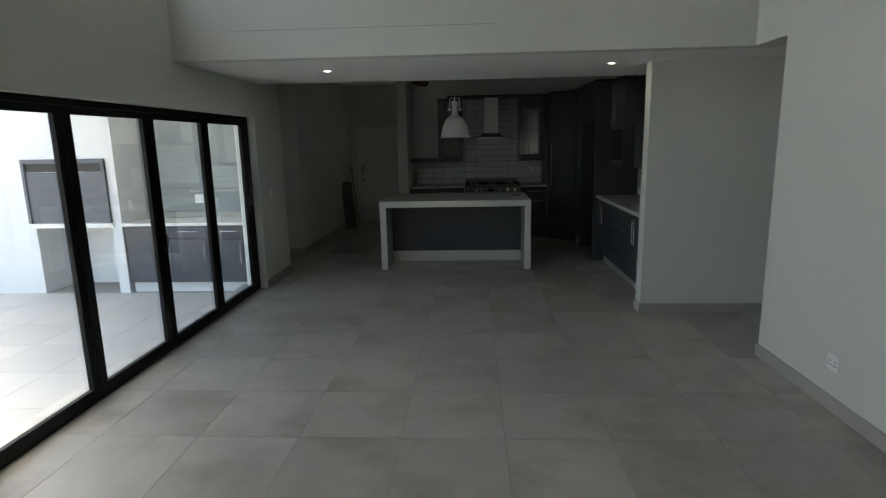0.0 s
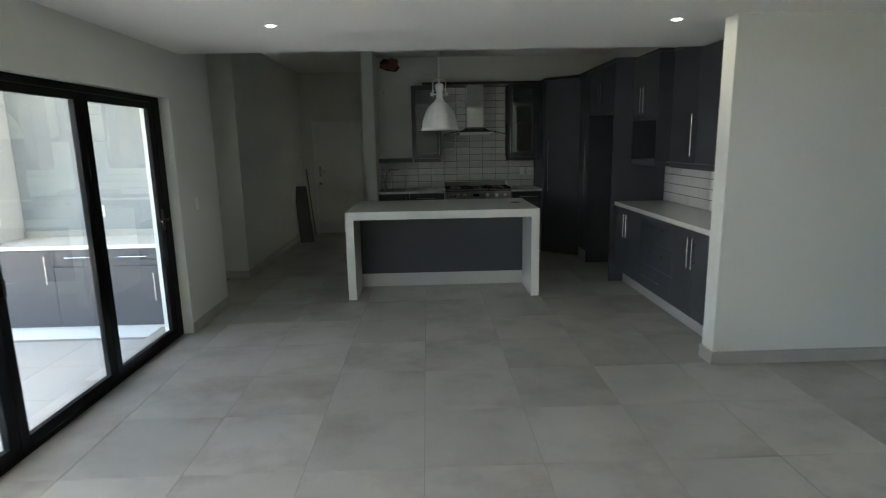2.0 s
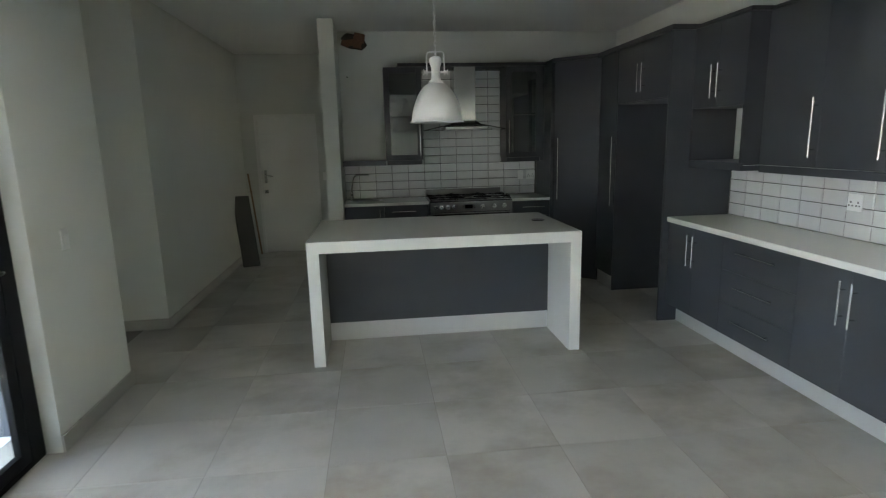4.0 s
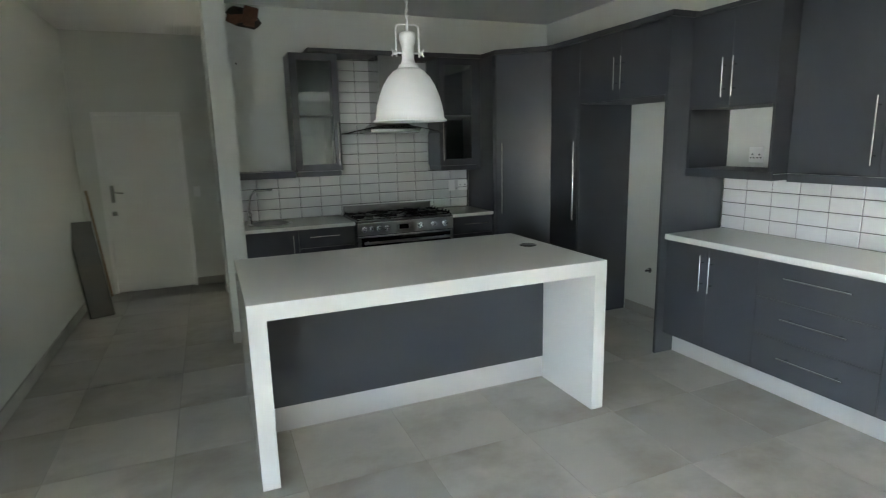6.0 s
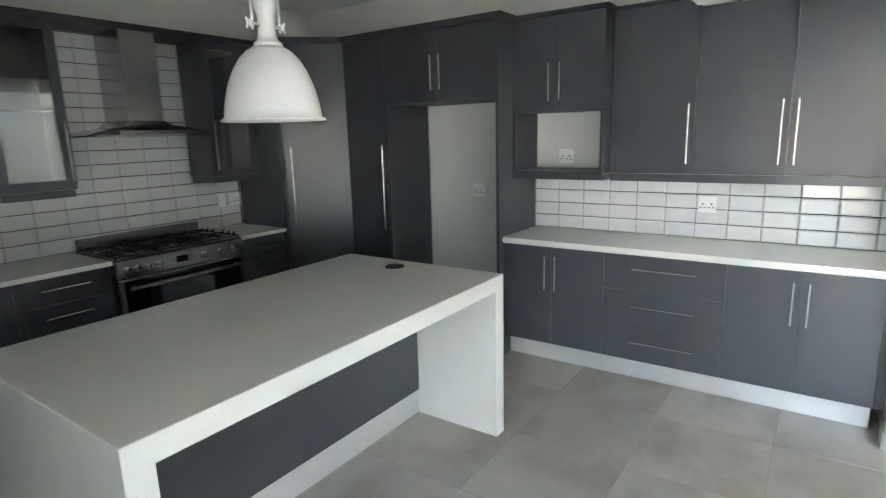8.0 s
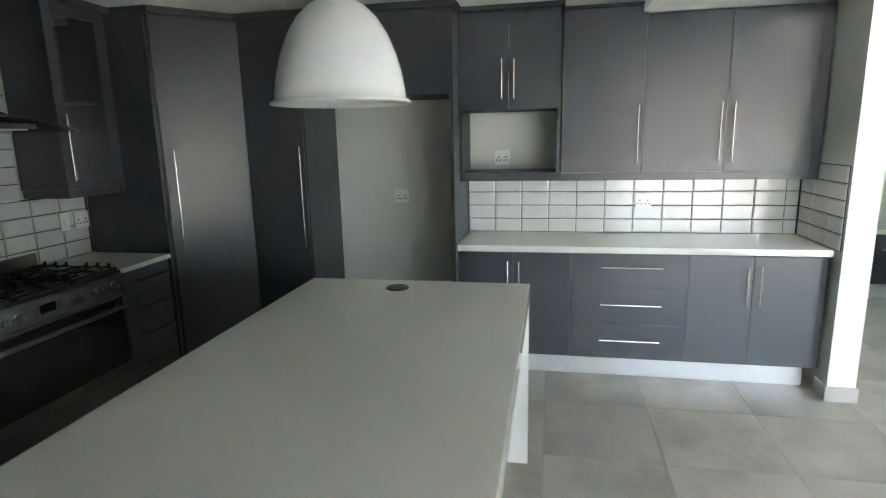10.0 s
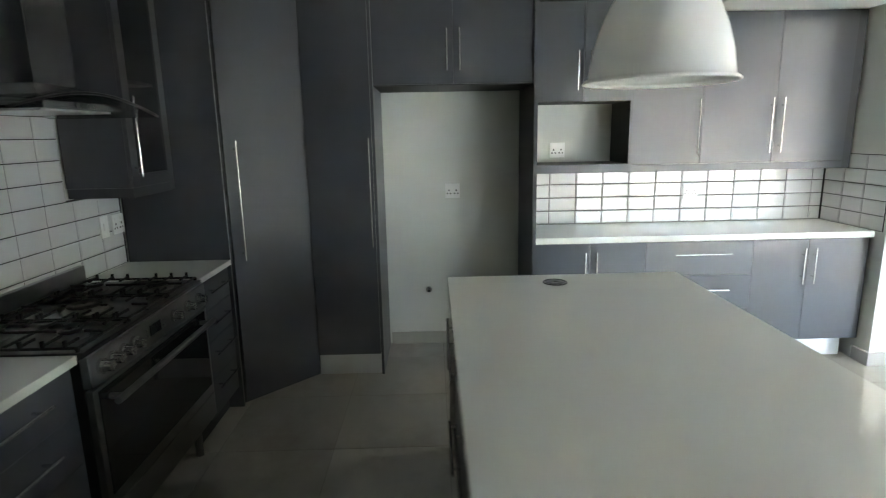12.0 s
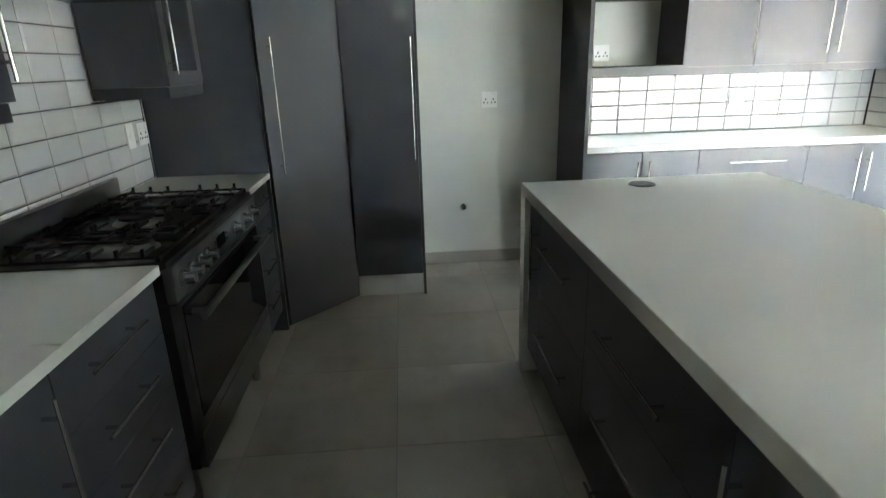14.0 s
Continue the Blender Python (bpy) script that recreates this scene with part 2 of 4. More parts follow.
# ---- the shell ----
H_LOW, H_KIT, H_LIV = 2.40, 2.88, 4.70
XW, XE, YB = -2.47, 2.25, -2.6
structure("floor", boxes((-2.80, 2.47, YB - 0.2, 12.6, -0.16, -0.002), (2.47, 4.9, 2.6, 6.02, -0.16, -0.002), (-4.1, -2.80, 7.62, 9.16, -0.16, -0.002)), GROUT, "screed and grout bed under the grey floor tiles", "floor")
G0, G1 = 0.95, 6.86
structure("wall_west", boxes((XW - 0.25, XW, YB, G0, -0.1, H_LIV), (XW - 0.25, XW, G1, 7.74, -0.1, H_LIV),
                             (XW - 0.25, XW, G0, G1, 2.02, 3.0), (XW - 0.25, XW, 5.1, G1, 3.0, 4.35),
                             (XW - 0.25, XW, G0, G1, 4.35, H_LIV)), WALL, "greige painted plaster wall round the folding glass doors", "wall")
structure("wall_south", box(XW - 0.25, XE + 0.22, YB - 0.2, YB, -0.1, H_LIV), WALL, "greige painted end wall of the living room", "wall")
structure("wall_east", boxes((XE, XE + 0.22, YB, -1.3, -0.1, H_LIV), (XE, XE + 0.22, 1.3, 4.75, -0.1, H_LIV), (XE, XE + 0.22, -1.3, 1.3, -0.1, 1.0),
                             (XE, XE + 0.22, -1.3, 1.3, 1.75, H_LIV), (XE, XE + 0.22, 4.75, 5.195, H_LOW, H_LIV)), WALL, "pale greige painted living room side wall", "wall")
structure("wall_bulkhead", box(XW, XE + 0.22, 5.195, 5.33, H_LOW, H_LIV), WALL, "greige painted upstand above the dropped ceiling", "wall")
part("panel_joint", box(-1.95, 0.2, 5.1935, 5.1955, 2.622, 2.625), WALL_GREY, bpy.data.objects["wall_bulkhead"], "hairline plaster joint")
structure("ceiling_bulkhead", boxes((XW, 1.9, 5.33, 7.138, H_LOW, H_LOW + 0.12), (1.9, 4.7, 5.33, 7.138, H_LOW, H_LOW + 0.12), (XW, 2.3, 6.98, 7.138, H_LOW + 0.12, H_KIT)), CEIL,
          "white painted dropped ceiling between living room and kitchen", "ceiling")
structure("ceiling_living", box(XW - 0.25, XE + 0.22, YB - 0.2, 5.33, H_LIV, H_LIV + 0.1), CEIL_DIM, "unseen high living room ceiling, greyed to cut bounced light", "ceiling")
structure("ceiling_kitchen", box(-4.1, 2.5, 7.138, 12.6, H_KIT, H_KIT + 0.1), CEIL, "white painted kitchen and hall ceiling", "ceiling")
structure("ceiling_side_room", box(XE + 0.22, 4.7, 2.8, 5.33, H_LOW, H_LOW + 0.1), CEIL, "white painted side room ceiling", "ceiling")
structure("wall_nib", boxes((1.66, 4.7, 5.862, 6.02, -0.1, H_LOW)), WALL, "pale greige stub wall between kitchen and passage", "wall")
structure("wall_kitchen_east", box(2.30, 2.5, 6.02, 11.0, -0.1, H_KIT), WALL, "greige painted wall behind the fitted kitchen units", "wall")
structure("wall_kitchen_north", box(-1.09, 2.30, 10.77, 11.0, -0.1, H_KIT), WALL, "greige painted wall behind the cooker", "wall")
structure("wall_partition", boxes((-1.25, -1.09, 10.05, 11.05, -0.1, H_KIT), (-1.25, -1.09, 11.85, 12.4, -0.1, H_KIT)), WALL, "narrow greige partition wall beside the sink", "wall")
structure("wall_hall_west", box(-2.85, -2.63, 8.94, 12.4, -0.1, H_KIT), WALL, "greige painted hall wall", "wall")
structure("wall_hall_return", box(-4.1, -2.85, 8.94, 9.16, -0.1, H_KIT), WALL, "greige painted return wall of the side passage", "wall")
structure("wall_passage_west", boxes((-4.3, -4.1, 7.62, 8.0, -0.1, H_KIT), (-4.3, -4.1, 8.3, 9.16, -0.1, H_KIT), (-4.3, -4.1, 8.0, 8.3, -0.1, 1.2), (-4.3, -4.1, 8.0, 8.3, 1.9, H_KIT)), WALL, "greige painted end wall of the side passage", "wall")
structure("wall_passage_south", box(-4.1, XW - 0.25, 7.62, 7.74, -0.1, H_KIT), WALL, "greige painted passage wall", "wall")
structure("wall_hall_north", boxes((-2.85, -2.43, 12.4, 12.6, -0.1, H_KIT), (-1.57, -1.09, 12.4, 12.6, -0.1, H_KIT), (-2.43, -1.57, 12.4, 12.6, 2.03, H_KIT)),
          WALL, "greige painted hall end wall round the white door", "wall")
structure("wall_side_room", boxes((4.7, 4.9, 2.8, 6.02, -0.1, 2.5), (XE + 0.22, 3.0, 2.6, 2.8, -0.1, 2.5), (4.2, 4.7, 2.6, 2.8, -0.1, 2.5), (3.0, 4.2, 2.6, 2.8, -0.1, 1.0), (3.0, 4.2, 2.6, 2.8, 2.0, 2.5)), WALL, "greige painted side room walls", "wall")

# unseen room added so soft daylight reaches the hall through the opening
structure("wall_store", boxes((1.1, 1.25, 11.0, 12.6, -0.1, H_KIT), (-1.09, 0.0, 12.4, 12.6, -0.1, H_KIT), (0.5, 1.1, 12.4, 12.6, -0.1, H_KIT), (0.0, 0.5, 12.4, 12.6, -0.1, 1.3), (0.0, 0.5, 12.4, 12.6, 1.95, H_KIT)),
          WALL, "unseen greige room walls added off the hall to pass light in", "wall")
# unseen backing that stops daylight leaking through the door's gaps
structure("wall_lobby", box(-2.6, -1.4, 12.62, 12.7, -0.1, 2.2), WALL, "unseen greige backing added behind the hall door to block light", "wall")

# tiled skirting
SK = 0.014
for i, (x0, x1, y0, y1) in enumerate([
        (XE - SK, XE, YB, 4.75), (XE - SK, XE + 0.22, 4.75, 4.75 + SK), (1.66 - SK, 4.7, 5.862 - SK, 5.862), (1.66 - SK, 1.66, 5.862, 6.02), (1.66 - SK, 1.80, 6.02, 6.02 + SK),
        (XW, XW + SK, G1, 7.74), (XW - 0.12, XW + SK, 7.74, 7.74 + SK), (-2.63, -2.63 + SK, 8.94, 12.4), (-4.1, -2.63 + SK, 8.94 - SK, 8.94), (-1.57, -1.25, 12.4 - SK, 12.4),
        (-1.25 - SK, -1.25, 10.05, 11.05), (-1.25 - SK, -1.25, 11.85, 12.4 - SK), (-1.25 - SK, -1.09, 10.05 - SK, 10.05), (2.30 - SK, 2.30, 8.36, 9.34), (XW, XW + SK, YB, G0)]):
    sk = structure("baseboard", box(x0, x1, y0, y1, 0.0, 0.095, 0.002), SKIRT, "grey tile skirting along the wall", "skirting")


# ---- hall door ----
door = tagged(new("door_1"), "closed white painted hall door with steel lever", "door", kind="structure")
door.location = (-2.0, 12.4, 0)
ORIGIN[door.name] = Vector((-2.0, 12.4, 0))
part("door_leaf", box(-2.40, -1.60, 12.405, 12.445, 0.008, 2.0, 0.003), DOOR_W, door)
part("door_frame", boxes((-2.44, -2.402, 12.385, 12.5, 0, 2.04), (-1.598, -1.56, 12.385, 12.5, 0, 2.04), (-2.402, -1.598, 12.385, 12.5, 2.003, 2.04), bevel=0.003), DOOR_W, door)
lev = part("lever_handle", boxes((-2.352, -2.314, 12.396, 12.404, 1.05, 1.24), bevel=0.002), STEEL_H, door, "brushed steel lever on a back plate")
part("lever", pipe([(-2.333, 12.40, 1.17), (-2.333, 12.355, 1.17), (-2.32, 12.345, 1.168), (-2.22, 12.345, 1.15)], 0.009), STEEL_H, lev)
part("lock_plate", boxes((-2.36, -2.31, 12.395, 12.404, 0.90, 0.95), bevel=0.003), STEEL_H, door)


# ---- folding glass doors ----
XF = -2.556
gd = tagged(new("door_2"), "black aluminium folding glass doors, closed, onto the patio", "glass door", kind="structure")
gd.location = (XF - 0.03, 4.0, 0)
ORIGIN[gd.name] = Vector(gd.location)
part("outer_frame", boxes((XF - 0.07, XF, G0, G0 + 0.05, 0, 2.02), (XF - 0.07, XF, G1 - 0.11, G1, 0, 2.02), (XF - 0.07, XF, G0 + 0.05, G1 - 0.11, 1.975, 2.02), (XF - 0.07, XF, G0 + 0.05, G1 - 0.11, 0.0, 0.03), bevel=0.003), BLACK_FRAME, gd)
edges = [6.748, 5.815, 4.877, 3.936, 2.995, 2.055, 1.0]
for a, b in zip(edges, edges[1:]):
    y1, y0 = a - 0.002, b + 0.002
    s = 0.072
    leaf = part("door_leaf", boxes((XF - 0.042, XF - 0.002, y0, y0 + s, 0.032, 1.973), (XF - 0.042, XF - 0.002, y1 - s, y1, 0.032, 1.973),
                                   (XF - 0.042, XF - 0.002, y0 + s, y1 - s, 0.032, 0.098), (XF - 0.042, XF - 0.002, y0 + s, y1 - s, 1.922, 1.973), bevel=0.003), BLACK_FRAME, gd)
    pane = part("pane", box(XF - 0.039, XF - 0.033, y0 + s - 0.004, y1 - s + 0.004, 0.094, 1.926), GLASS, leaf, "clear glass pane")
    pane.visible_shadow = False
hd = part("lever_handle", boxes((XF - 0.002, XF + 0.01, 6.695, 6.725, 0.95, 1.12), bevel=0.003), BLACK, gd, "black lever handle")
part("lever", pipe([(XF, 6.71, 1.04), (XF + 0.045, 6.71, 1.04), (XF + 0.05, 6.69, 1.04), (XF + 0.05, 6.58, 1.035)], 0.008), BLACK, hd)
part("pull_handle", pipe([(XF - 0.012, 4.90, 0.87), (XF + 0.03, 4.90, 0.88), (XF + 0.035, 4.90, 0.90), (XF + 0.035, 4.90, 0.97), (XF + 0.03, 4.90, 0.99), (XF - 0.012, 4.90, 1.0)], 0.006), BLACK, gd, "black metal pull")

# unseen openings that bring in the daylight; the high clerestory is invented for it
# the passage end window is added to brighten hall and kitchen
for nm, x, y0, y1, z0, z1, lab in (("window_added_1", XW - 0.12, 0.95, 5.1, 3.0, 4.35, "unseen clerestory window added for daylight, with a black frame"), ("window_2", XE + 0.12, -1.3, 1.3, 1.0, 1.75, "black framed window onto the garden"), ("window_added_3", -4.2, 8.0, 8.3, 1.2, 1.9, "unseen black framed window added to light passage and hall")):
    w = tagged(new(nm), lab, "window", kind="structure")
    w.location = (x, y0, z0)
    ORIGIN[w.name] = Vector((x, y0, z0))
    ym = (y0 + y1) / 2
    part("window_frame", boxes((x - 0.03, x + 0.03, y0, y0 + 0.05, z0, z1), (x - 0.03, x + 0.03, y1 - 0.05, y1, z0, z1), (x - 0.03, x + 0.03, y0 + 0.05, y1 - 0.05, z0, z0 + 0.05),
                               (x - 0.03, x + 0.03, y0 + 0.05, y1 - 0.05, z1 - 0.05, z1), (x - 0.03, x + 0.03, ym - 0.025, ym + 0.025, z0 + 0.05, z1 - 0.05)), BLACK_FRAME, w)
    for a, b in ((y0 + 0.05, ym - 0.025), (ym + 0.025, y1 - 0.05)):
        pn = part("pane", box(x - 0.003, x + 0.003, a, b, z0 + 0.05, z1 - 0.05), GLASS, w)
        pn.visible_shadow = False


# added window of that unseen room, sized for the hall's brightness
w = tagged(new("window_added_4"), "small unseen black framed window added to light the hall", "window", kind="structure")
w.location = (0.25, 12.5, 1.3)
ORIGIN[w.name] = Vector(w.location)
part("window_frame", boxes((0.0, 0.03, 12.47, 12.53, 1.3, 1.95), (0.47, 0.5, 12.47, 12.53, 1.3, 1.95), (0.03, 0.47, 12.47, 12.53, 1.3, 1.33), (0.03, 0.47, 12.47, 12.53, 1.92, 1.95)), BLACK_FRAME, w)
part("pane", box(0.03, 0.47, 12.497, 12.503, 1.33, 1.92), GLASS, w).visible_shadow = False


# unseen window added to brighten the side room and floor by the stub wall
w = tagged(new("window_added_5"), "unseen black framed window added to light the side room", "window", kind="structure")
w.location = (3.6, 2.7, 1.0)
ORIGIN[w.name] = Vector(w.location)
part("window_frame", boxes((3.0, 3.04, 2.67, 2.73, 1.0, 2.0), (4.16, 4.2, 2.67, 2.73, 1.0, 2.0), (3.04, 4.16, 2.67, 2.73, 1.0, 1.04), (3.04, 4.16, 2.67, 2.73, 1.96, 2.0)), BLACK_FRAME, w)
part("pane", box(3.04, 4.16, 2.697, 2.703, 1.04, 1.96), GLASS, w).visible_shadow = False


# ---- patio ----
ZP = -0.09
structure("ground", box(-400, 400, -400, 400, -0.9, -0.2), SOIL, "pale grey paved yard round the house", "ground")
structure("patio_floor", box(-9.5, -2.80, -4.0, 7.62, -0.19, ZP - 0.0015), GROUT, "grout bed of the patio", "patio")
BX0, BX1 = -5.39, -4.42
structure("wall_braai", boxes((-9.5, BX0, 7.0, 7.7, -0.19, 3.0), (BX1, -4.29, 7.0, 7.7, -0.19, 3.0), (BX0, BX1, 7.0, 7.7, 0.78, 3.0), (BX0, BX1, 7.55, 7.7, -0.19, 0.78)),
          WALL_WHITE, "white plastered patio wall with a recess for the barbecue", "wall")
structure("wall_patio_niche", box(-4.29, XW - 0.25, 7.55, 7.62, -0.19, 3.0), WALL_GREY, "grey plastered wall behind the outdoor counter, darkened for niche shade", "wall")
structure("shelf_slab", box(BX0 - 0.06, BX1 + 0.03, 6.965, 7.54, 0.745, 0.80, 0.004), QUARTZ, "white stone shelf under the barbecue", "shelf")
# slab out of view, added to keep sky light off niche and cabinets
structure("patio_roof", box(-5.0, XW - 0.25, 5.05, 7.0, 2.72, 2.87), CEIL, "unseen white slab added over the patio to shade the outdoor counter", "roof")
br = thing("built_in_barbecue", (-4.92, 7.0, 0.80), "grey steel built-in barbecue with closed front above a shelf", "barbecue")
part("surround", boxes((-5.44, -5.40, 6.96, 7.03, 0.805, 1.58), (-4.44, -4.40, 6.96, 7.03, 0.805, 1.58), (-5.40, -4.44, 6.96, 7.03, 1.53, 1.58), bevel=0.003), BRAAI, br)
part("front_panel", box(-5.398, -4.442, 6.975, 6.995, 0.81, 1.42, 0.004), BRAAI, br)
part("upper_flap", box(-5.398, -4.442, 6.985, 6.999, 1.43, 1.528, 0.003), BLACK, br, "dark recessed slot")
part("panel_fold", box(-5.38, -4.46, 6.968, 6.975, 1.195, 1.202, 0.001), BRAAI, br)


def handle_v(y, z0, z1, x, sgn=-1, parent=None, label="brushed steel bar handle"):
    """Upright bar on a door whose face is at x and looks along sgn * x."""
    bm = bmesh.new()
    o = x + sgn * 0.034
    add_rod(bm, (o, y, z0), (o, y, z1), 0.0052, 12)
    for z in (z0 + 0.05, z1 - 0.05):
        add_rod(bm, (x, y, z), (o, y, z), 0.005, 8)
    return part("handle", bm, STEEL_H, parent, label)


def handle_any(a, b, out, parent, label="brushed steel bar handle"):
    """Bar from a to b, both on the face, standing off along out."""
    a, b, out = Vector(a), Vector(b), Vector(out).normalized()
    o = out * 0.034
    d = (b - a).normalized()
    bm = bmesh.new()
    add_rod(bm, a + o, b + o, 0.0052, 12)
    for p in (a + d * 0.045, b - d * 0.045):
        add_rod(bm, p, p + o, 0.005, 8)
    return part("handle", bm, STEEL_H, parent, label)


def front_x(name, parent, x, y0, y1, z0, z1, sgn=-1, material=GREY, t=0.018):
    """A door or drawer front at face x that looks along sgn * x."""
    a, b = (x, x + t) if sgn < 0 else (x - t, x)
    return part(name, box(a, b, y0 + 0.0015, y1 - 0.0015, z0 + 0.0015, z1 - 0.0015, 0.0015), material, parent)


def front_y(name, parent, y, x0, x1, z0, z1, sgn=-1, material=GREY, t=0.018):
    a, b = (y, y + t) if sgn < 0 else (y - t, y)
    return part(name, box(x0 + 0.0015, x1 - 0.0015, a, b, z0 + 0.0015, z1 - 0.0015, 0.0015), material, parent)


# outdoor units
oc = solid("worktop", box(-4.285, -2.725, 6.98, 7.54, 0.755, 0.79, 0.004), QUARTZ, "white stone worktop on the outdoor units", "worktop", (-3.5, 7.26, 0.755))
solid("upstand", box(-4.285, -2.725, 7.525, 7.55, 0.792, 0.85, 0.002), SKIRT, "beige tile upstand behind the outdoor worktop", "upstand", (-3.5, 7.53, 0.792))
for x0, x1, kind in ((-4.26, -3.70, "door"), (-3.70, -3.21, "drawer"), (-3.21, -2.76, "drawer")):
    u = thing("outdoor_cabinet", ((x0 + x1) / 2, 7.25, ZP), "grey outdoor base cabinet with steel bar handles under a white top", "cabinet", "outdoor cabinets")
    part("body", box(x0 + 0.001, x1 - 0.001, 7.022, 7.54, 0.04, 0.752), GREY_IN, u)
    part("plinth", box(x0, x1, 7.06, 7.08, ZP, 0.04), WALL_WHITE, u, "white plinth")
    if kind == "door":
        d = front_y("door", u, 7.0, x0, x1, 0.045, 0.75)
        handle_any((x1 - 0.05, 7.0, 0.45), (x1 - 0.05, 7.0, 0.70), (0, -1, 0), d)
    else:
        d = front_y("drawer", u, 7.0, x0, x1, 0.60, 0.75)
        xm = (x0 + x1) / 2
        handle_any((xm - 0.12, 7.0, 0.685), (xm + 0.12, 7.0, 0.685), (0, -1, 0), d)
        d = front_y("door", u, 7.0, x0, x1, 0.045, 0.595)
        handle_any((x1 - 0.06, 7.0, 0.28), (x1 - 0.06, 7.0, 0.53), (0, -1, 0), d)


# ---- wall sockets and switches ----
def socket(at, out, label, double=True, group="sockets"):
    """A square double socket plate; out is the way it looks."""
    out = Vector(out)
    turn = out.to_track_quat("Z", "Y").to_matrix().to_4x4()
    m = Matrix.Translation(at) @ turn
    s = thing("wall_socket" if double else "light_switch", at, label, "socket" if double else "switch", group if double else "switches")

    def local(bm):
        bmesh.ops.transform(bm, matrix=m, verts=bm.verts)
        return bm
    w, h = (0.055, 0.054) if double else (0.036, 0.058)
    part("plate", local(box(-w, w, -h, h, 0.0, 0.009, 0.003)), PLASTIC, s)
    if double:
        for cx in (-0.027, 0.027):
            for px, py, sx, sy in ((0, 0.003, 0.0045, 0.006), (-0.012, -0.020, 0.005, 0.0045), (0.012, -0.020, 0.005, 0.0045)):
                part("pin_hole", local(box(cx + px - sx, cx + px + sx, py - sy, py + sy, 0.0085, 0.0096)), BLACK, s)
            part("rocker", local(box(cx - 0.009, cx + 0.009, 0.022, 0.040, 0.009, 0.013, 0.002)), PLASTIC, s)
    else:
        part("rocker", local(box(-0.012, 0.012, -0.02, 0.02, 0.009, 0.013, 0.002)), PLASTIC, s)
    return s


socket((2.30, 8.845, 1.204), (-1, 0, 0), "white double socket on the fridge bay wall")
socket((2.30, 8.062, 1.489), (-1, 0, 0), "white double socket inside the microwave niche")
socket((2.30 - 0.009, 7.046, 1.165), (-1, 0, 0), "white double socket on the white tiled splashback")
socket((1.225, 10.77 - 0.009, 1.165), (0, -1, 0), "white double socket on the tiles beside the cooker")
socket((1.095, 10.77 - 0.009, 1.168), (0, -1, 0), "white isolator switch on the tiles beside the cooker", False)
socket((2.25, 3.86, 0.313), (-1, 0, 0), "white double socket low on the living room wall")
socket((3.018, 5.862, 0.31), (0, -1, 0), "white double socket low on the stub wall")
socket((XW, 7.18, 1.12), (1, 0, 0), "white light switch beside the glass doors", False)
socket((-1.466, 12.4, 1.126), (0, -1, 0), "white light switch beside the hall door", False)
socket((-3.56, 7.55, 1.03), (0, -1, 0), "white weatherproof socket above the outdoor worktop")
socket((-4.29, 7.22, 1.0), (1, 0, 0), "white switch on the patio wall", False)
pv = thing("water_valve", (2.30, 9.04, 0.439), "small chrome water valve in the fridge bay wall", "valve")
part("rose", rod((2.30, 9.04, 0.439), (2.292, 9.04, 0.439), 0.024, 20), CHROME, pv)
part("spout", rod((2.292, 9.04, 0.439), (2.25, 9.04, 0.439), 0.011, 14), BLACK, pv)
part("tap_head", rod((2.262, 9.03, 0.447), (2.262, 9.03, 0.462), 0.008, 12), CHROME, pv)


# ---- east wall kitchen units ----
XB = 1.76
base = [(8.317, 7.565, "pair"), (7.565, 6.831, "drawers"), (6.831, 6.077, "pair")]
for y1, y0, kind in base:
    u = thing("base_cabinet", (2.03, (y0 + y1) / 2, 0), "charcoal grey base cabinet with steel bar handles under a white worktop", "cabinet", "base cabinets")
    part("body", box(XB + 0.02, 2.29, y0 + 0.001, y1 - 0.001, 0.16, 0.883), GREY_IN, u)
    part("plinth", box(1.865, 1.88, y0, y1, 0.002, 0.16), KICK, u, "silver plinth")
    if kind == "pair":
        ym = (y0 + y1) / 2
        d = front_x("door", u, XB, ym, y1, 0.165, 0.882)
        handle_v(ym + 0.038, 0.575, 0.825, XB, -1, d)
        d = front_x("door", u, XB, y0, ym, 0.165, 0.882)
        handle_v(ym - 0.038, 0.575, 0.825, XB, -1, d)
    else:
        for z0, z1, zh in ((0.645, 0.882, 0.795), (0.405, 0.645, 0.545), (0.165, 0.405, 0.30)):
            d = front_x("drawer", u, XB, y0, y1, z0, z1)
            ym = (y0 + y1) / 2 - 0.015
            handle_any((XB, ym - 0.19, zh), (XB, ym + 0.19, zh), (-1, 0, 0), d)
solid("filler_panel", box(XB + 0.004, 1.78, 6.036, 6.077, 0.165, 0.882, 0.001), GREY_IN, "narrow charcoal filler strip beside the stub wall", "panel", (1.77, 6.05, 0.165))
solid("worktop", box(1.735, 2.298, 6.032, 8.318, 0.888, 0.93, 0.006), QUARTZ, "long white quartz worktop along the wall", "worktop", (2.0, 7.2, 0.888))

# tall end panel, microwave unit, wall units
solid("end_panel", box(1.70, 2.295, 8.322, 8.347, 0.0, 2.44, 0.0015), GREY, "full height charcoal end panel beside the fridge bay", "panel", (2.0, 8.335, 0))
mu = thing("microwave_unit", (2.1, 7.98, 1.35), "charcoal wall unit with two doors over an open niche", "cabinet")
part("side", box(1.902, 2.29, 7.650, 7.668, 1.40, 2.44), GREY_IN, mu)
part("side", box(1.902, 2.29, 8.300, 8.318, 1.40, 2.44), GREY_IN, mu)
part("shelf", box(1.902, 2.29, 7.652, 8.316, 1.385, 1.402, 0.001), GREY_IN, mu)
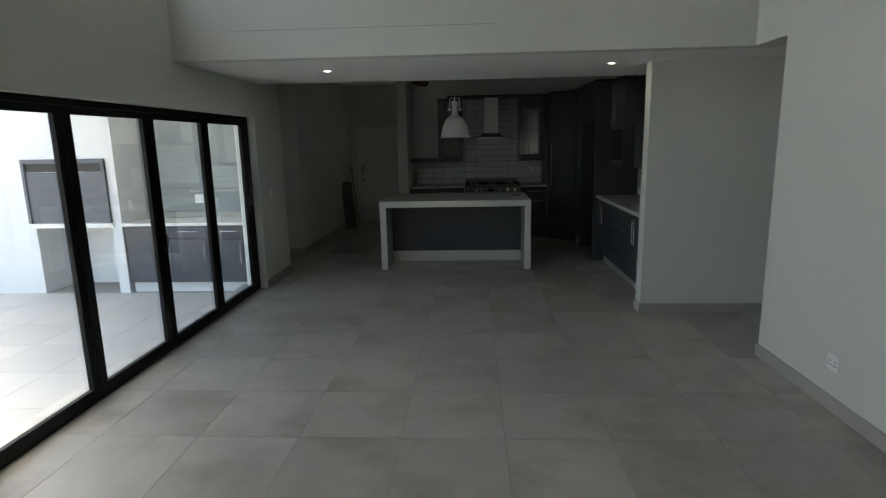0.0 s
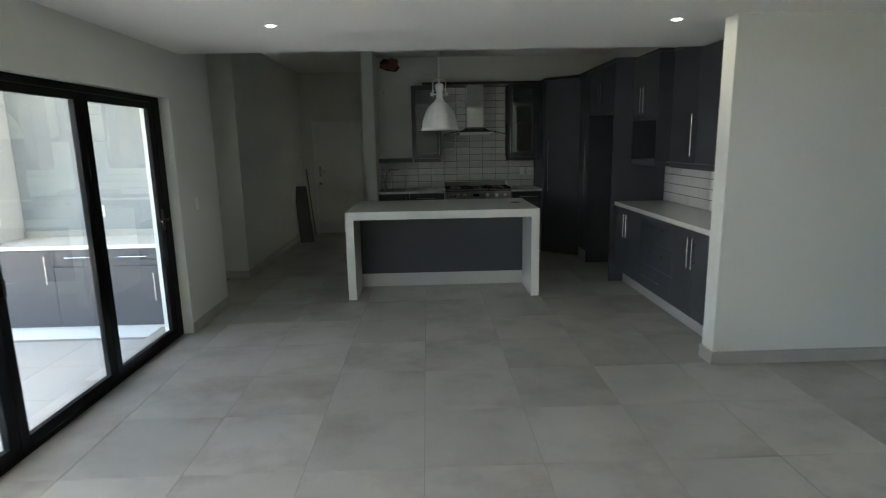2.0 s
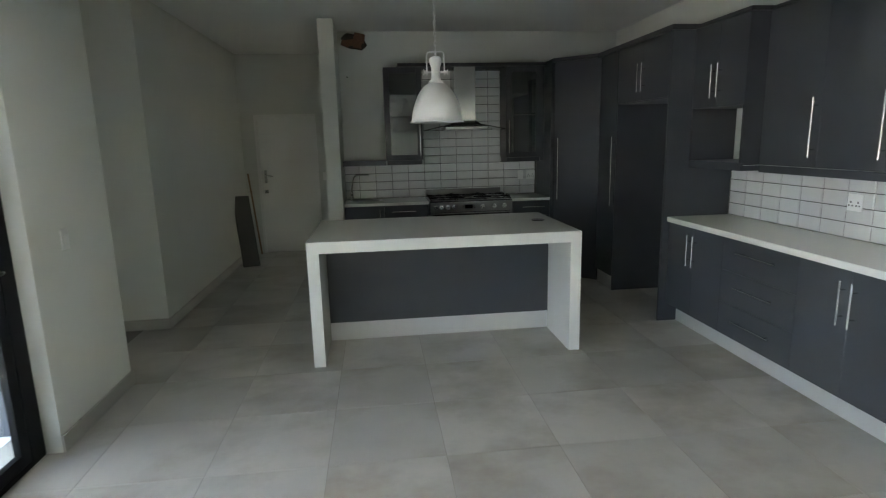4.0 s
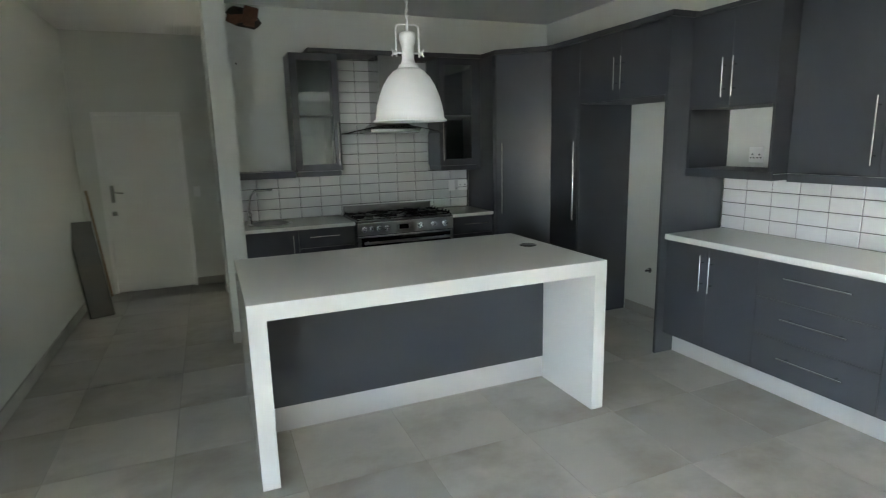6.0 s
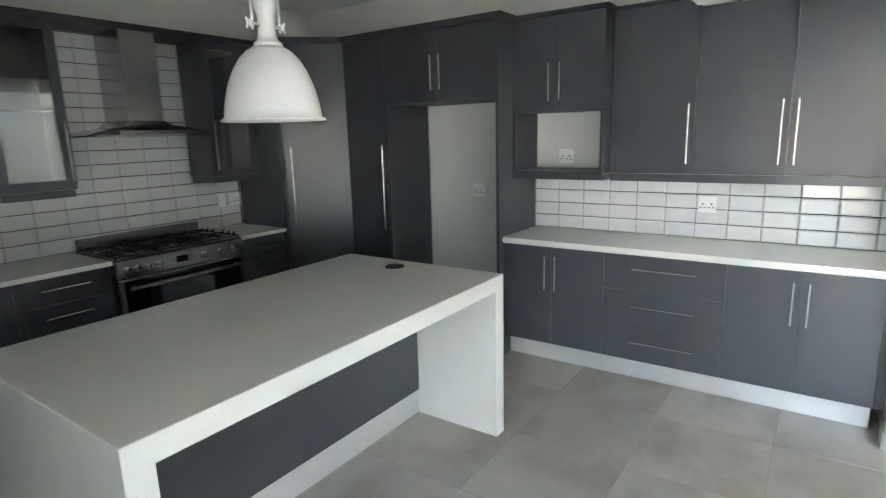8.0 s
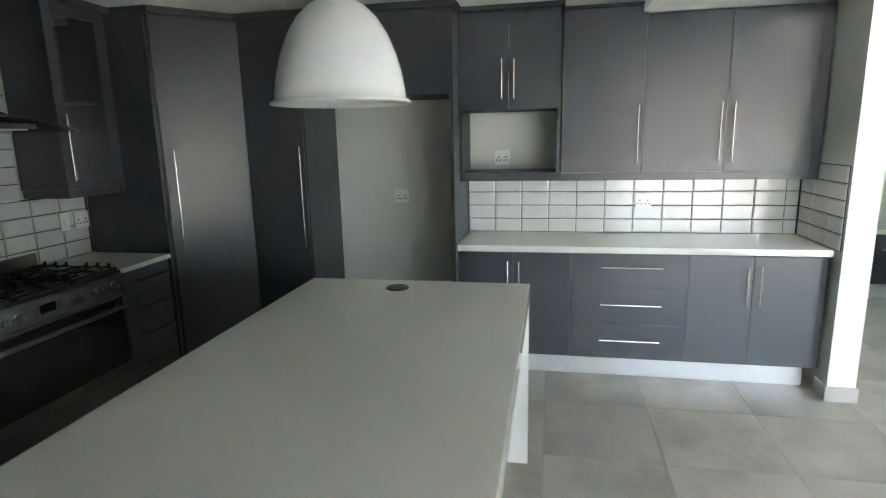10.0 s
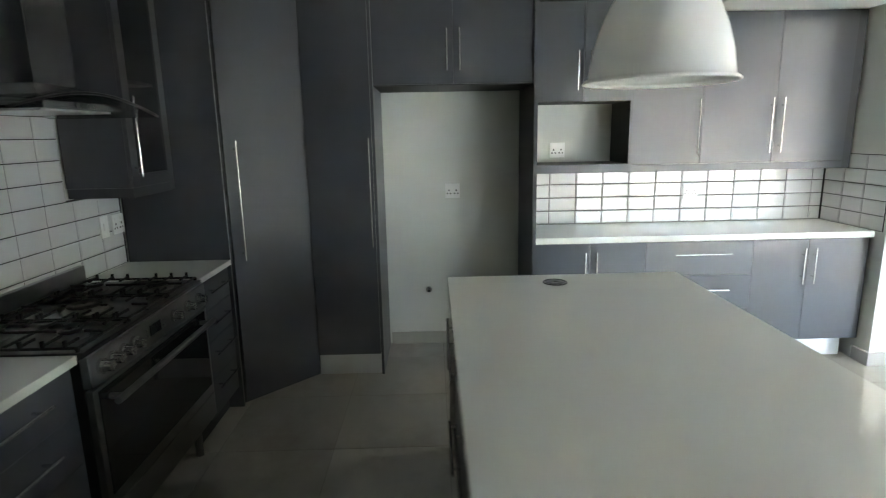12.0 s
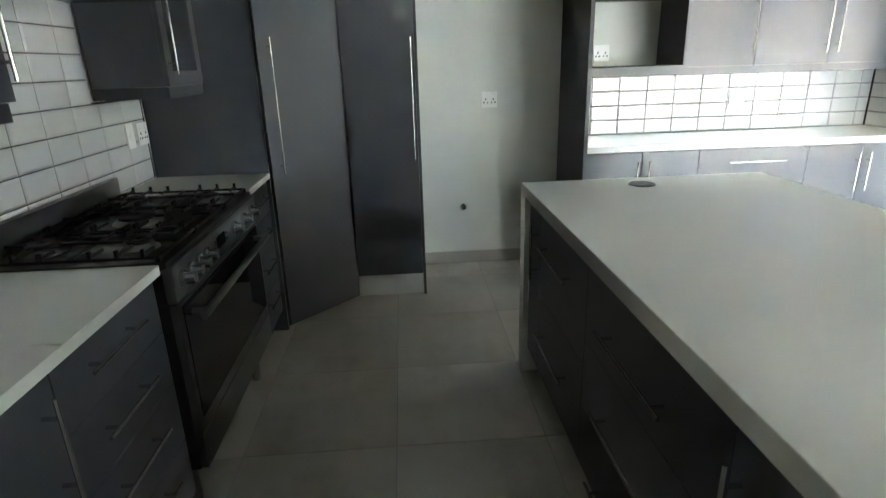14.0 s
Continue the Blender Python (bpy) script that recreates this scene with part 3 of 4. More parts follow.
part("niche_top", box(1.922, 2.29, 7.669, 8.299, 1.815, 1.835), GREY_IN, mu)
part("top", box(1.922, 2.29, 7.669, 8.299, 2.42, 2.44), GREY_IN, mu)
part("light_pelmet", box(1.90, 1.918, 7.640, 8.320, 1.345, 1.40, 0.0015), GREY, mu)
part("light_pelmet", box(1.918, 2.06, 7.635, 7.652, 1.345, 1.383, 0.0015), GREY, mu)
for y0, y1, yh in ((7.985, 8.318, 8.028), (7.652, 7.985, 7.949)):
    d = front_x("door", mu, 1.90, y0, y1, 1.815, 2.44)
    handle_v(yh, 1.885, 2.135, 1.90, -1, d)
for y0, y1, yh, zt in ((7.112, 7.638, 7.145, 2.44), (6.603, 7.112, 6.641, 2.392), (6.092, 6.603, 6.563, 2.392)):
    u = thing("wall_cabinet", (2.17, (y0 + y1) / 2, 1.34), "charcoal grey wall cabinet with one door and steel bar handle", "cabinet", "wall cabinets")
    part("body", box(2.06, 2.29, y0 + 0.001, y1 - 0.001, 1.385, zt), GREY_IN, u)
    part("light_pelmet", box(2.042, 2.06, y0, y1, 1.333, 1.384), GREY, u)
    d = front_x("door", u, 2.04, y0, y1, 1.385, zt)
    handle_v(yh, 1.452, 1.825, 2.04, -1, d)
solid("filler_panel", box(2.046, 2.29, 6.032, 6.091, 1.333, 2.392, 0.001), GREY_IN, "narrow charcoal filler strip beside the stub wall", "panel", (2.1, 6.05, 1.333))

# fridge bay and tall cupboards
XT = 1.72
fb = thing("bridging_cabinet", (2.0, 8.85, 1.92), "charcoal two-door cabinet above the empty fridge bay", "cabinet")
part("body", box(XT + 0.02, 2.29, 8.349, 9.352, 1.922, 2.44), GREY_IN, fb)
for y0, y1, yh in ((8.349, 8.850, 8.810), (8.850, 9.352, 8.889)):
    d = front_x("door", fb, XT, y0, y1, 1.926, 2.44)
    handle_v(yh, 2.005, 2.252, XT, -1, d)
tc = thing("tall_cupboard", (2.0, 9.58, 0), "tall charcoal cupboard with a long steel bar handle", "cupboard")
part("body", box(XT + 0.02, 2.29, 9.372, 9.796, 0.15, 2.44), GREY_IN, tc)
part("side_panel", box(XT + 0.004, 2.29, 9.354, 9.371, 0.0, 2.44, 0.001), GREY, tc)
part("plinth", box(1.745, 1.76, 9.372, 9.797, 0.002, 0.148), KICK, tc, "silver plinth")
d = front_x("door", tc, XT, 9.372, 9.797, 0.15, 2.44)
handle_v(9.392, 0.905, 1.605, XT, -1, d)

# diagonal corner cupboard
pc = thing("corner_cupboard", (1.8, 10.27, 0), "tall charcoal corner cupboard with a diagonal door", "cupboard")
part("body", prism([(1.322, 10.202), (1.342, 10.202), (1.745, 9.816), (2.29, 9.816), (2.29, 10.76), (1.322, 10.76)], 0.0, 2.44), GREY_IN, pc)
part("side_panel", box(1.30, 1.320, 10.182, 10.762, 0.0, 2.44, 0.001), GREY, pc)
A, B = Vector((1.338, 10.174, 0)), Vector((1.734, 9.797, 0))
dd = (B - A).normalized()
out = Vector((-dd.y, dd.x, 0))
if out.y > 0:
    out = -out
dm = Matrix((( dd.x, -out.x, 0, A.x), (dd.y, -out.y, 0, A.y), (0, 0, 1, 0), (0, 0, 0, 1)))
bm = bmesh.new()
add_box(bm, 0.003, (B - A).length - 0.003, 0, 0.018, 0.012, 2.438, 0.0015, dm)
d = part("door", bm, GREY, pc)
ha = A + dd * 0.062
handle_any((ha.x, ha.y, 0.905), (ha.x, ha.y, 1.605), out, d)

# cornices over the units
CO = [("cornice", [(1.69, 8.30), (1.69, 9.80), (1.31, 10.15), (1.31, 10.76), (2.29, 10.76), (2.29, 8.30)], 2.442, 2.482),
      ("cornice", [(1.885, 7.63), (1.885, 8.298), (2.29, 8.298), (2.29, 7.63)], 2.442, 2.47),
      ("cornice", [(2.02, 7.125), (2.02, 7.628), (2.29, 7.628), (2.29, 7.125)], 2.442, 2.46)]
for n, pts, z0, z1 in CO:
    solid(n, prism(pts, z0, z1, 0.002), GREY_IN, "charcoal cornice board on top of the kitchen units", "cornice", (*pts[0], z0), group="cornices")


# ---- north wall units ----
YN = 10.2
def drawers_y(x0, x1, splits, heights, label, off=0.02):
    u = thing("drawer_unit", ((x0 + x1) / 2, 10.47, 0), label, "drawer unit", "drawer units")
    part("body", box(x0 + 0.001, x1 - 0.001, YN + 0.02, 10.76, 0.13, 0.8985), GREY_IN, u)
    part("plinth", box(x0, x1, YN + 0.07, YN + 0.085, 0.002, 0.13), GREY_IN, u)
    for (z0, z1), zh in zip(splits, heights):
        d = front_y("drawer", u, YN, x0, x1, z0, z1)
        xm, hw = (x0 + x1) / 2 + off, min(0.135, (x1 - x0) / 2 - 0.06)
        handle_any((xm - hw, YN, zh), (xm + hw, YN, zh), (0, -1, 0), d)
    return u


FOUR = [(0.725, 0.896), (0.55, 0.725), (0.345, 0.55), (0.135, 0.345)]
drawers_y(-0.638, -0.135, FOUR, (0.826, 0.653, 0.48, 0.29), "charcoal four-drawer unit beside the cooker", -0.027)
drawers_y(0.862, 1.296, FOUR, (0.826, 0.653, 0.48, 0.29), "narrow charcoal four-drawer unit beside the corner cupboard")
su = thing("sink_cabinet", (-0.86, 10.47, 0), "charcoal sink base cabinet with one door", "cabinet")
part("body", box(-1.085, -0.640, YN + 0.02, 10.76, 0.13, 0.78), GREY_IN, su)
part("plinth", box(-1.085, -0.640, YN + 0.07, YN + 0.085, 0.002, 0.13), GREY_IN, su)
d = front_y("door", su, YN, -1.085, -0.640, 0.135, 0.896)
handle_any((-0.687, YN, 0.60), (-0.687, YN, 0.853), (0, -1, 0), d)

# worktop with round sink cut-out
SX, SY, SR = -0.845, 10.5, 0.175
bm = bmesh.new()
n = 40
ring_t = [bm.verts.new((SX + SR * math.cos(2 * math.pi * k / n), SY + SR * math.sin(2 * math.pi * k / n), 0.93)) for k in range(n)]


def rect_hit(k, x0, x1, y0, y1):
    c, s = math.cos(2 * math.pi * k / n), math.sin(2 * math.pi * k / n)
    t = min(((x1 - SX) / c if c > 1e-6 else (x0 - SX) / c if c < -1e-6 else 9), ((y1 - SY) / s if s > 1e-6 else (y0 - SY) / s if s < -1e-6 else 9))
    return SX + t * c, SY + t * s


outer = [bm.verts.new((*rect_hit(k, -1.088, -0.60, 10.18, 10.758), 0.93)) for k in range(n)]
for k in range(n):
    bm.faces.new((ring_t[k], outer[k], outer[(k + 1) % n], ring_t[(k + 1) % n]))
low = bmesh.ops.extrude_face_region(bm, geom=bm.faces[:])
bmesh.ops.translate(bm, vec=(0, 0, -0.030), verts=[v for v in low["geom"] if isinstance(v, bmesh.types.BMVert)])
bmesh.ops.recalc_face_normals(bm, faces=bm.faces)
add_box(bm, -1.088, -0.60, 10.177, 10.1805, 0.900, 0.93)
add_box(bm, -0.60, -0.130, 10.177, 10.758, 0.900, 0.93)
solid("worktop", bm, QUARTZ, "white quartz worktop with a round sink cut-out", "worktop", (-0.6, 10.47, 0.888))
solid("worktop", box(0.846, 1.298, 10.177, 10.758, 0.900, 0.93, 0.005), QUARTZ, "short white quartz worktop beside the cooker", "worktop", (1.07, 10.47, 0.888))
sk = thing("round_sink", (SX, SY, 0.78), "round stainless steel sink bowl with a rim", "sink")
part("bowl", lathe([(SR + 0.022, 0.931), (SR + 0.02, 0.936), (SR + 0.004, 0.937), (SR - 0.008, 0.932), (SR - 0.014, 0.90), (SR - 0.03, 0.82), (SR - 0.07, 0.79), (0.03, 0.785), (0.03, 0.783), (SR - 0.07, 0.786),
                    (SR - 0.026, 0.816), (SR - 0.011, 0.90), (SR - 0.004, 0.931)], SX, SY, 48, True), STEEL_OVEN, sk)
part("drain", rod((SX, SY, 0.782), (SX, SY, 0.79), 0.032, 24), CHROME, sk)
fx, fy = -1.015, 10.6
fa = thing("kitchen_tap", (fx, fy, 0.93), "chrome swan-neck kitchen mixer tap beside the sink", "tap")
part("base", lathe([(0.026, 0.931), (0.026, 0.94), (0.021, 0.945), (0.021, 1.03), (0.014, 1.04)], fx, fy, 24), CHROME, fa)
pts = [(fx, fy, 1.03)] + [(fx + 0.0 + 0.005 * k, fy, 1.04 + 0.03 * k) for k in range(5)]
pts += [(fx + 0.025 + 0.07 * (1 - math.cos(a)), fy - 0.02 * (1 - math.cos(a)), 1.165 + 0.07 * math.sin(a)) for a in [radians(q) for q in (15, 35, 55, 75, 90)]]
pts += [(fx + 0.15, fy - 0.035, 1.236), (fx + 0.215, fy - 0.055, 1.236)]
part("neck", pipe(pts, 0.011, 12), CHROME, fa)
part("lever", pipe([(fx, fy - 0.02, 1.0), (fx + 0.01, fy - 0.05, 1.01), (fx + 0.02, fy - 0.10, 1.03)], 0.007), CHROME, fa)


# ---- glazed wall units over the sink and cooker ----
def glazed(x0, x1, z0, z1, hx, label):
    y = 10.43
    u = thing("glazed_wall_cabinet", ((x0 + x1) / 2, 10.6, z0), label, "cabinet", "glazed wall cabinets")
    part("side", box(x0, x0 + 0.018, y + 0.02, 10.755, z0, z1), GREY, u)
    part("side", box(x1 - 0.018, x1, y + 0.02, 10.755, z0, z1), GREY, u)
    part("bottom", box(x0 + 0.018, x1 - 0.018, y + 0.02, 10.755, z0, z0 + 0.018), GREY, u)
    part("top", box(x0 + 0.018, x1 - 0.018, y + 0.02, 10.755, z1 - 0.018, z1), GREY, u)
    part("back", box(x0 + 0.018, x1 - 0.018, 10.745, 10.755, z0 + 0.018, z1 - 0.018), GREY, u)
    part("shelf", box(x0 + 0.02, x1 - 0.02, y + 0.05, 10.74, z0 + 0.5, z0 + 0.516), GREY_IN, u)
    s = 0.062
    d = part("door", boxes((x0, x0 + s, y, y + 0.019, z0, z1), (x1 - s, x1, y, y + 0.019, z0, z1), (x0 + s, x1 - s, y, y + 0.019, z0, z0 + s), (x0 + s, x1 - s, y, y + 0.019, z1 - s, z1), bevel=0.002), GREY, u)
    part("pane", box(x0 + s - 0.003, x1 - s + 0.003, y + 0.008, y + 0.012, z0 + s - 0.003, z1 - s + 0.003), GLASS_CAB, d, "smoky glass pane")
    handle_any((hx, y, z0 + 0.05), (hx, y, z0 + 0.43), (0, -1, 0), d)
    part("light_pelmet", box(x0 + 0.012, x1 - 0.012, y + 0.012, 10.76, z0 - 0.05, z0 - 0.002, 0.002), GREY, u)
    return u


glazed(-0.585, -0.155, 1.395, 2.435, -0.185, "charcoal wall cabinet with a glazed door")
glazed(0.835, 1.255, 1.395, 2.435, 0.865, "charcoal wall cabinet with a glazed door beside the corner cupboard")
solid("filler_panel", box(1.257, 1.298, 10.45, 10.755, 1.35, 2.435, 0.001), GREY, "charcoal filler panel beside the corner cupboard", "panel", (1.25, 10.57, 1.35))
solid("shelf_board", box(-1.087, -0.587, 10.46, 10.755, 1.340, 1.400, 0.002), GREY, "charcoal shelf board above the sink", "shelf", (-0.83, 10.61, 1.34))
solid("cornice", box(-0.42, 1.298, 10.395, 10.76, 2.438, 2.475, 0.002), GREY_IN, "charcoal cornice board bridging the cooker hood", "cornice", (0.45, 10.57, 2.438), group="cornices")

# cooker hood
hx0, hx1, hc = 0.222, 0.468, 0.345
ho = thing("cooker_hood", (hc, 10.57, 1.73), "stainless steel chimney cooker hood with curved glass canopy", "cooker hood")
part("chimney", box(hx0, hx1, 10.41, 10.755, 1.83, 2.437, 0.003), STEEL, ho)
part("motor_body", prism([(hx0 - 0.12, 10.31), (hx1 + 0.12, 10.31), (hx1 + 0.12, 10.755), (hx0 - 0.12, 10.755)], 1.735, 1.765, 0.004), STEEL, ho)
bm = bmesh.new()
quad = [bm.verts.new(p) for p in ((hx0 - 0.10, 10.33, 1.765), (hx1 + 0.10, 10.33, 1.765), (hx1 + 0.10, 10.753, 1.765), (hx0 - 0.10, 10.753, 1.765),
                                  (hx0, 10.41, 1.83), (hx1, 10.41, 1.83), (hx1, 10.753, 1.83), (hx0, 10.753, 1.83))]
for f in ((0, 1, 5, 4), (1, 2, 6, 5), (2, 3, 7, 6), (3, 0, 4, 7), (3, 2, 1, 0), (4, 5, 6, 7)):
    bm.faces.new([quad[i] for i in f])
part("collar", bm, STEEL, ho)
bm = bmesh.new()
gx0, gx1 = -0.14, 0.785
rows = []
for k in range(25):
    q = k / 24
    x = gx0 + (gx1 - gx0) * q
    z = 1.722 + 0.068 * math.sin(math.pi * q)
    rows.append([bm.verts.new((x, 10.255, z)), bm.verts.new((x, 10.75, z)), bm.verts.new((x, 10.75, z + 0.008)), bm.verts.new((x, 10.255, z + 0.008))])
for a, b in zip(rows, rows[1:]):
    for k in range(4):
        bm.faces.new((a[k], b[k], b[(k + 1) % 4], a[(k + 1) % 4]))
bm.faces.new(rows[0]), bm.faces.new(rows[-1][::-1])
bmesh.ops.recalc_face_normals(bm, faces=bm.faces)
part("glass_canopy", bm, GLASS_HOOD, ho, "curved smoked glass")
bm = bmesh.new()
add_pipe(bm, [(gx0 + (gx1 - gx0) * k / 24, 10.253, 1.726 + 0.068 * math.sin(math.pi * k / 24)) for k in range(25)], 0.0055, 6)
part("canopy_edge", bm, BLACK, ho, "dark polished glass edge")
part("filter", boxes((hx0 - 0.09, hc - 0.005, 10.34, 10.71, 1.729, 1.735), (hc + 0.005, hx1 + 0.09, 10.34, 10.71, 1.729, 1.735), bevel=0.001), ALU, ho, "aluminium mesh filters")
for k in range(4):
    part("button", rod((hc - 0.06 + 0.04 * k, 10.31, 1.75), (hc - 0.06 + 0.04 * k, 10.305, 1.75), 0.008, 12), CHROME, ho)


# ---- range cooker ----
cx0, cx1, YC = -0.118, 0.838, 10.15
co = thing("range_cooker", ((cx0 + cx1) / 2, 10.45, 0), "wide stainless steel range cooker with five gas burners", "cooker")
part("body", box(cx0 + 0.004, cx1 - 0.004, YC + 0.03, 10.745, 0.20, 0.90, 0.003), BLACK, co, "dark side panels")
part("hob_top", box(cx0, cx1, YC + 0.012, 10.745, 0.905, 0.932, 0.004), STEEL_HOB, co, "steel hob plate")
part("back_rail", box(cx0 + 0.01, cx1 - 0.01, 10.72, 10.748, 0.934, 1.02, 0.004), STEEL_OVEN, co)
bm = prism([(cx0, YC + 0.03), (cx1, YC + 0.03), (cx1, YC), (cx0, YC)], 0.80, 0.915, 0.004)
panel = part("control_panel", bm, STEEL_OVEN, co)
for kx in (-0.055, 0.012, 0.085, 0.16, 0.49, 0.625, 0.745):
    bm = bmesh.new()
    add_rod(bm, (kx, YC, 0.86), (kx, YC - 0.012, 0.86), 0.027, 24)
    add_rod(bm, (kx, YC - 0.012, 0.86), (kx, YC - 0.042, 0.86), 0.0205, 24, 0.018)
    add_box(bm, kx - 0.004, kx + 0.004, YC - 0.047, YC - 0.03, 0.842, 0.878, 0.001)
    part("knob", bm, KNOB, panel, "turned steel knob")
part("clock", box(0.285, 0.375, YC - 0.003, YC + 0.001, 0.838, 0.882, 0.001), DISPLAY, panel, "dark clock display")
for k in range(2):
    for sx in (0.262, 0.395):
        part("button", rod((sx, YC, 0.848 + 0.022 * k), (sx, YC - 0.004, 0.848 + 0.022 * k), 0.006, 10), STEEL_H, panel)
od = part("oven_door", box(cx0 + 0.004, cx1 - 0.004, YC + 0.003, YC + 0.029, 0.335, 0.79, 0.004), STEEL_OVEN, co)
part("oven_window", box(cx0 + 0.032, cx1 - 0.032, YC - 0.001, YC + 0.003, 0.385, 0.778, 0.001), DARK_GLASS, od, "dark glass window")
handle_bm = bmesh.new()
add_rod(handle_bm, (cx0 + 0.05, YC - 0.05, 0.735), (cx1 - 0.05, YC - 0.05, 0.735), 0.013, 16)
for hxx in (cx0 + 0.09, cx1 - 0.09):
    add_rod(handle_bm, (hxx, YC + 0.003, 0.735), (hxx, YC - 0.05, 0.735), 0.011, 12)
part("oven_handle", handle_bm, STEEL_OVEN, od)
part("drawer", box(cx0 + 0.004, cx1 - 0.004, YC + 0.003, YC + 0.029, 0.205, 0.33, 0.004), STEEL_OVEN, co)
for lx in (cx0 + 0.06, cx1 - 0.06):
    for ly in (YC + 0.09, 10.67):
        part("leg", rod((lx, ly, 0.0), (lx, ly, 0.20), 0.02, 16), STEEL_OVEN, co)
burn = [(0.04, 10.3, 0.04), (0.04, 10.59, 0.052), (0.36, 10.445, 0.068), (0.68, 10.3, 0.052), (0.68, 10.59, 0.04)]
for bx, by, r in burn:
    bn = part("burner", lathe([(r + 0.018, 0.932), (r + 0.016, 0.938), (r + 0.004, 0.944), (r, 0.952), (0.012, 0.952), (0.01, 0.932)], bx, by, 28), STEEL_OVEN, co)
    part("burner_cap", lathe([(r - 0.004, 0.9525), (r - 0.002, 0.958), (r - 0.012, 0.963), (0.008, 0.963), (0.006, 0.9525)], bx, by, 28), IRON, bn)
for gx, wid in ((0.04, 0.29), (0.36, 0.31), (0.68, 0.29)):
    bm = bmesh.new()
    xa, xb, ya, yb = gx - wid / 2, gx + wid / 2, 10.185, 10.705
    for x0, x1, y0, y1 in ((xa, xb, ya, ya), (xa, xb, yb, yb), (xa, xa, ya, yb), (xb, xb, ya, yb), (xa, xb, 10.445, 10.445)):
        add_box(bm, x0 - 0.004, x1 + 0.004, y0 - 0.004, y1 + 0.004, 0.941, 0.950, 0.002)
    # fingers towards the burners, with upturned outer ends
    for fyy in (10.225, 10.30, 10.375, 10.515, 10.59, 10.665):
        reach = 0.05 if fyy in (10.30, 10.59) else 0.075
        for xo, xi in ((xa, gx - reach), (xb, gx + reach)):
            add_box(bm, min(xo, xi) - 0.003, max(xo, xi) + 0.003, fyy - 0.0035, fyy + 0.0035, 0.950, 0.960, 0.002)
            add_box(bm, xo - 0.006, xo + 0.006, fyy - 0.005, fyy + 0.005, 0.944, 0.973, 0.003)
    for y0, y1 in ((ya, 10.25), (10.35, 10.54), (10.64, yb)):
        add_box(bm, gx - 0.0035, gx + 0.0035, y0, y1, 0.950, 0.960, 0.002)
    for fxx in (xa, xb):
        for fyy in (ya, yb):
            add_box(bm, fxx - 0.006, fxx + 0.006, fyy - 0.006, fyy + 0.006, 0.932, 0.945, 0.002)
    part("pan_support", bm, IRON, co, "black cast iron grate")


# ---- island ----
ix0, ix1, iy0, iy1 = -1.230, 0.782, 7.795, 8.93
LEG, SLAB = 0.084, 0.052
isl = thing("kitchen_island", (-0.23, 8.37, 0), "white quartz waterfall island with charcoal panels", "kitchen island")
# waterfall profile in the x-z plane, swept along y
bm = bmesh.new()
prof = [(ix0, 0.0), (ix0, 0.93), (ix1, 0.93), (ix1, 0.0), (ix1 - LEG, 0.0), (ix1 - LEG, 0.93 - SLAB), (ix0 + LEG, 0.93 - SLAB), (ix0 + LEG, 0.0)]
# grommet sits on the top; top and legs are one mitred slab
fv = [bm.verts.new((x, iy0, z)) for x, z in prof]
f = bm.faces.new(fv)
r = bmesh.ops.extrude_face_region(bm, geom=[f])
bmesh.ops.translate(bm, vec=(0, iy1 - iy0, 0), verts=[v for v in r["geom"] if isinstance(v, bmesh.types.BMVert)])
bmesh.ops.recalc_face_normals(bm, faces=bm.faces)
bmesh.ops.bevel(bm, geom=[e for e in bm.edges if all(v.co.z > 0.92 for v in e.verts) or all(abs(v.co.x - ix0) < 0.001 or abs(v.co.x - ix1) < 0.001 for v in e.verts)], offset=0.004, segments=2, affect="EDGES", profile=0.7, clamp_overlap=True)
part("waterfall_slab", bm, QUARTZ, isl, "polished white quartz")
part("apron", box(ix0 + LEG, ix1 - LEG, iy0, iy0 + 0.084, 0.847, 0.93 - SLAB), QUARTZ, isl, "mitred quartz front edge")
part("front_panel", box(ix0 + LEG + 0.001, ix1 - LEG - 0.001, 8.335, 8.353, 0.155, 0.93 - SLAB - 0.001, 0.001), GREY, isl, "charcoal back panel")
part("front_plinth", box(ix0 + LEG + 0.001, ix1 - LEG - 0.001, 8.345, 8.36, 0.002, 0.153, 0.001), KICK, isl, "silver plinth")
part("body", box(ix0 + LEG + 0.002, ix1 - LEG - 0.002, 8.361, 8.885, 0.12, 0.93 - SLAB - 0.002), GREY_IN, isl)
part("rear_plinth", box(ix0 + LEG + 0.002, ix1 - LEG - 0.002, 8.83, 8.845, 0.002, 0.12), GREY_IN, isl)
YI = 8.905
d = front_y("door", isl, YI, 0.50, ix1 - LEG, 0.13, 0.873, 1)
handle_any((0.535, YI, 0.55), (0.535, YI, 0.80), (0, 1, 0), d)
for z0, z1, zh in ((0.50, 0.873, 0.735), (0.13, 0.50, 0.34)):
    d = front_y("drawer", isl, YI, -0.115, 0.50, z0, z1, 1)
    handle_any((0.03, YI, zh), (0.44, YI, zh), (0, 1, 0), d)
for z0, z1, zh in ((0.60, 0.873, 0.715), (0.36, 0.60, 0.442), (0.13, 0.36, 0.18)):
    d = front_y("drawer", isl, YI, -0.91, -0.115, z0, z1, 1)
    handle_any((-0.70, YI, zh), (-0.284, YI, zh), (0, 1, 0), d)
d = front_y("door", isl, YI, ix0 + LEG, -0.91, 0.13, 0.873, 1)
handle_any((-0.945, YI, 0.55), (-0.945, YI, 0.80), (0, 1, 0), d)
gr = thing("cable_grommet", (0.632, 8.429, 0.93), "round black cable cap let into the island top", "grommet")
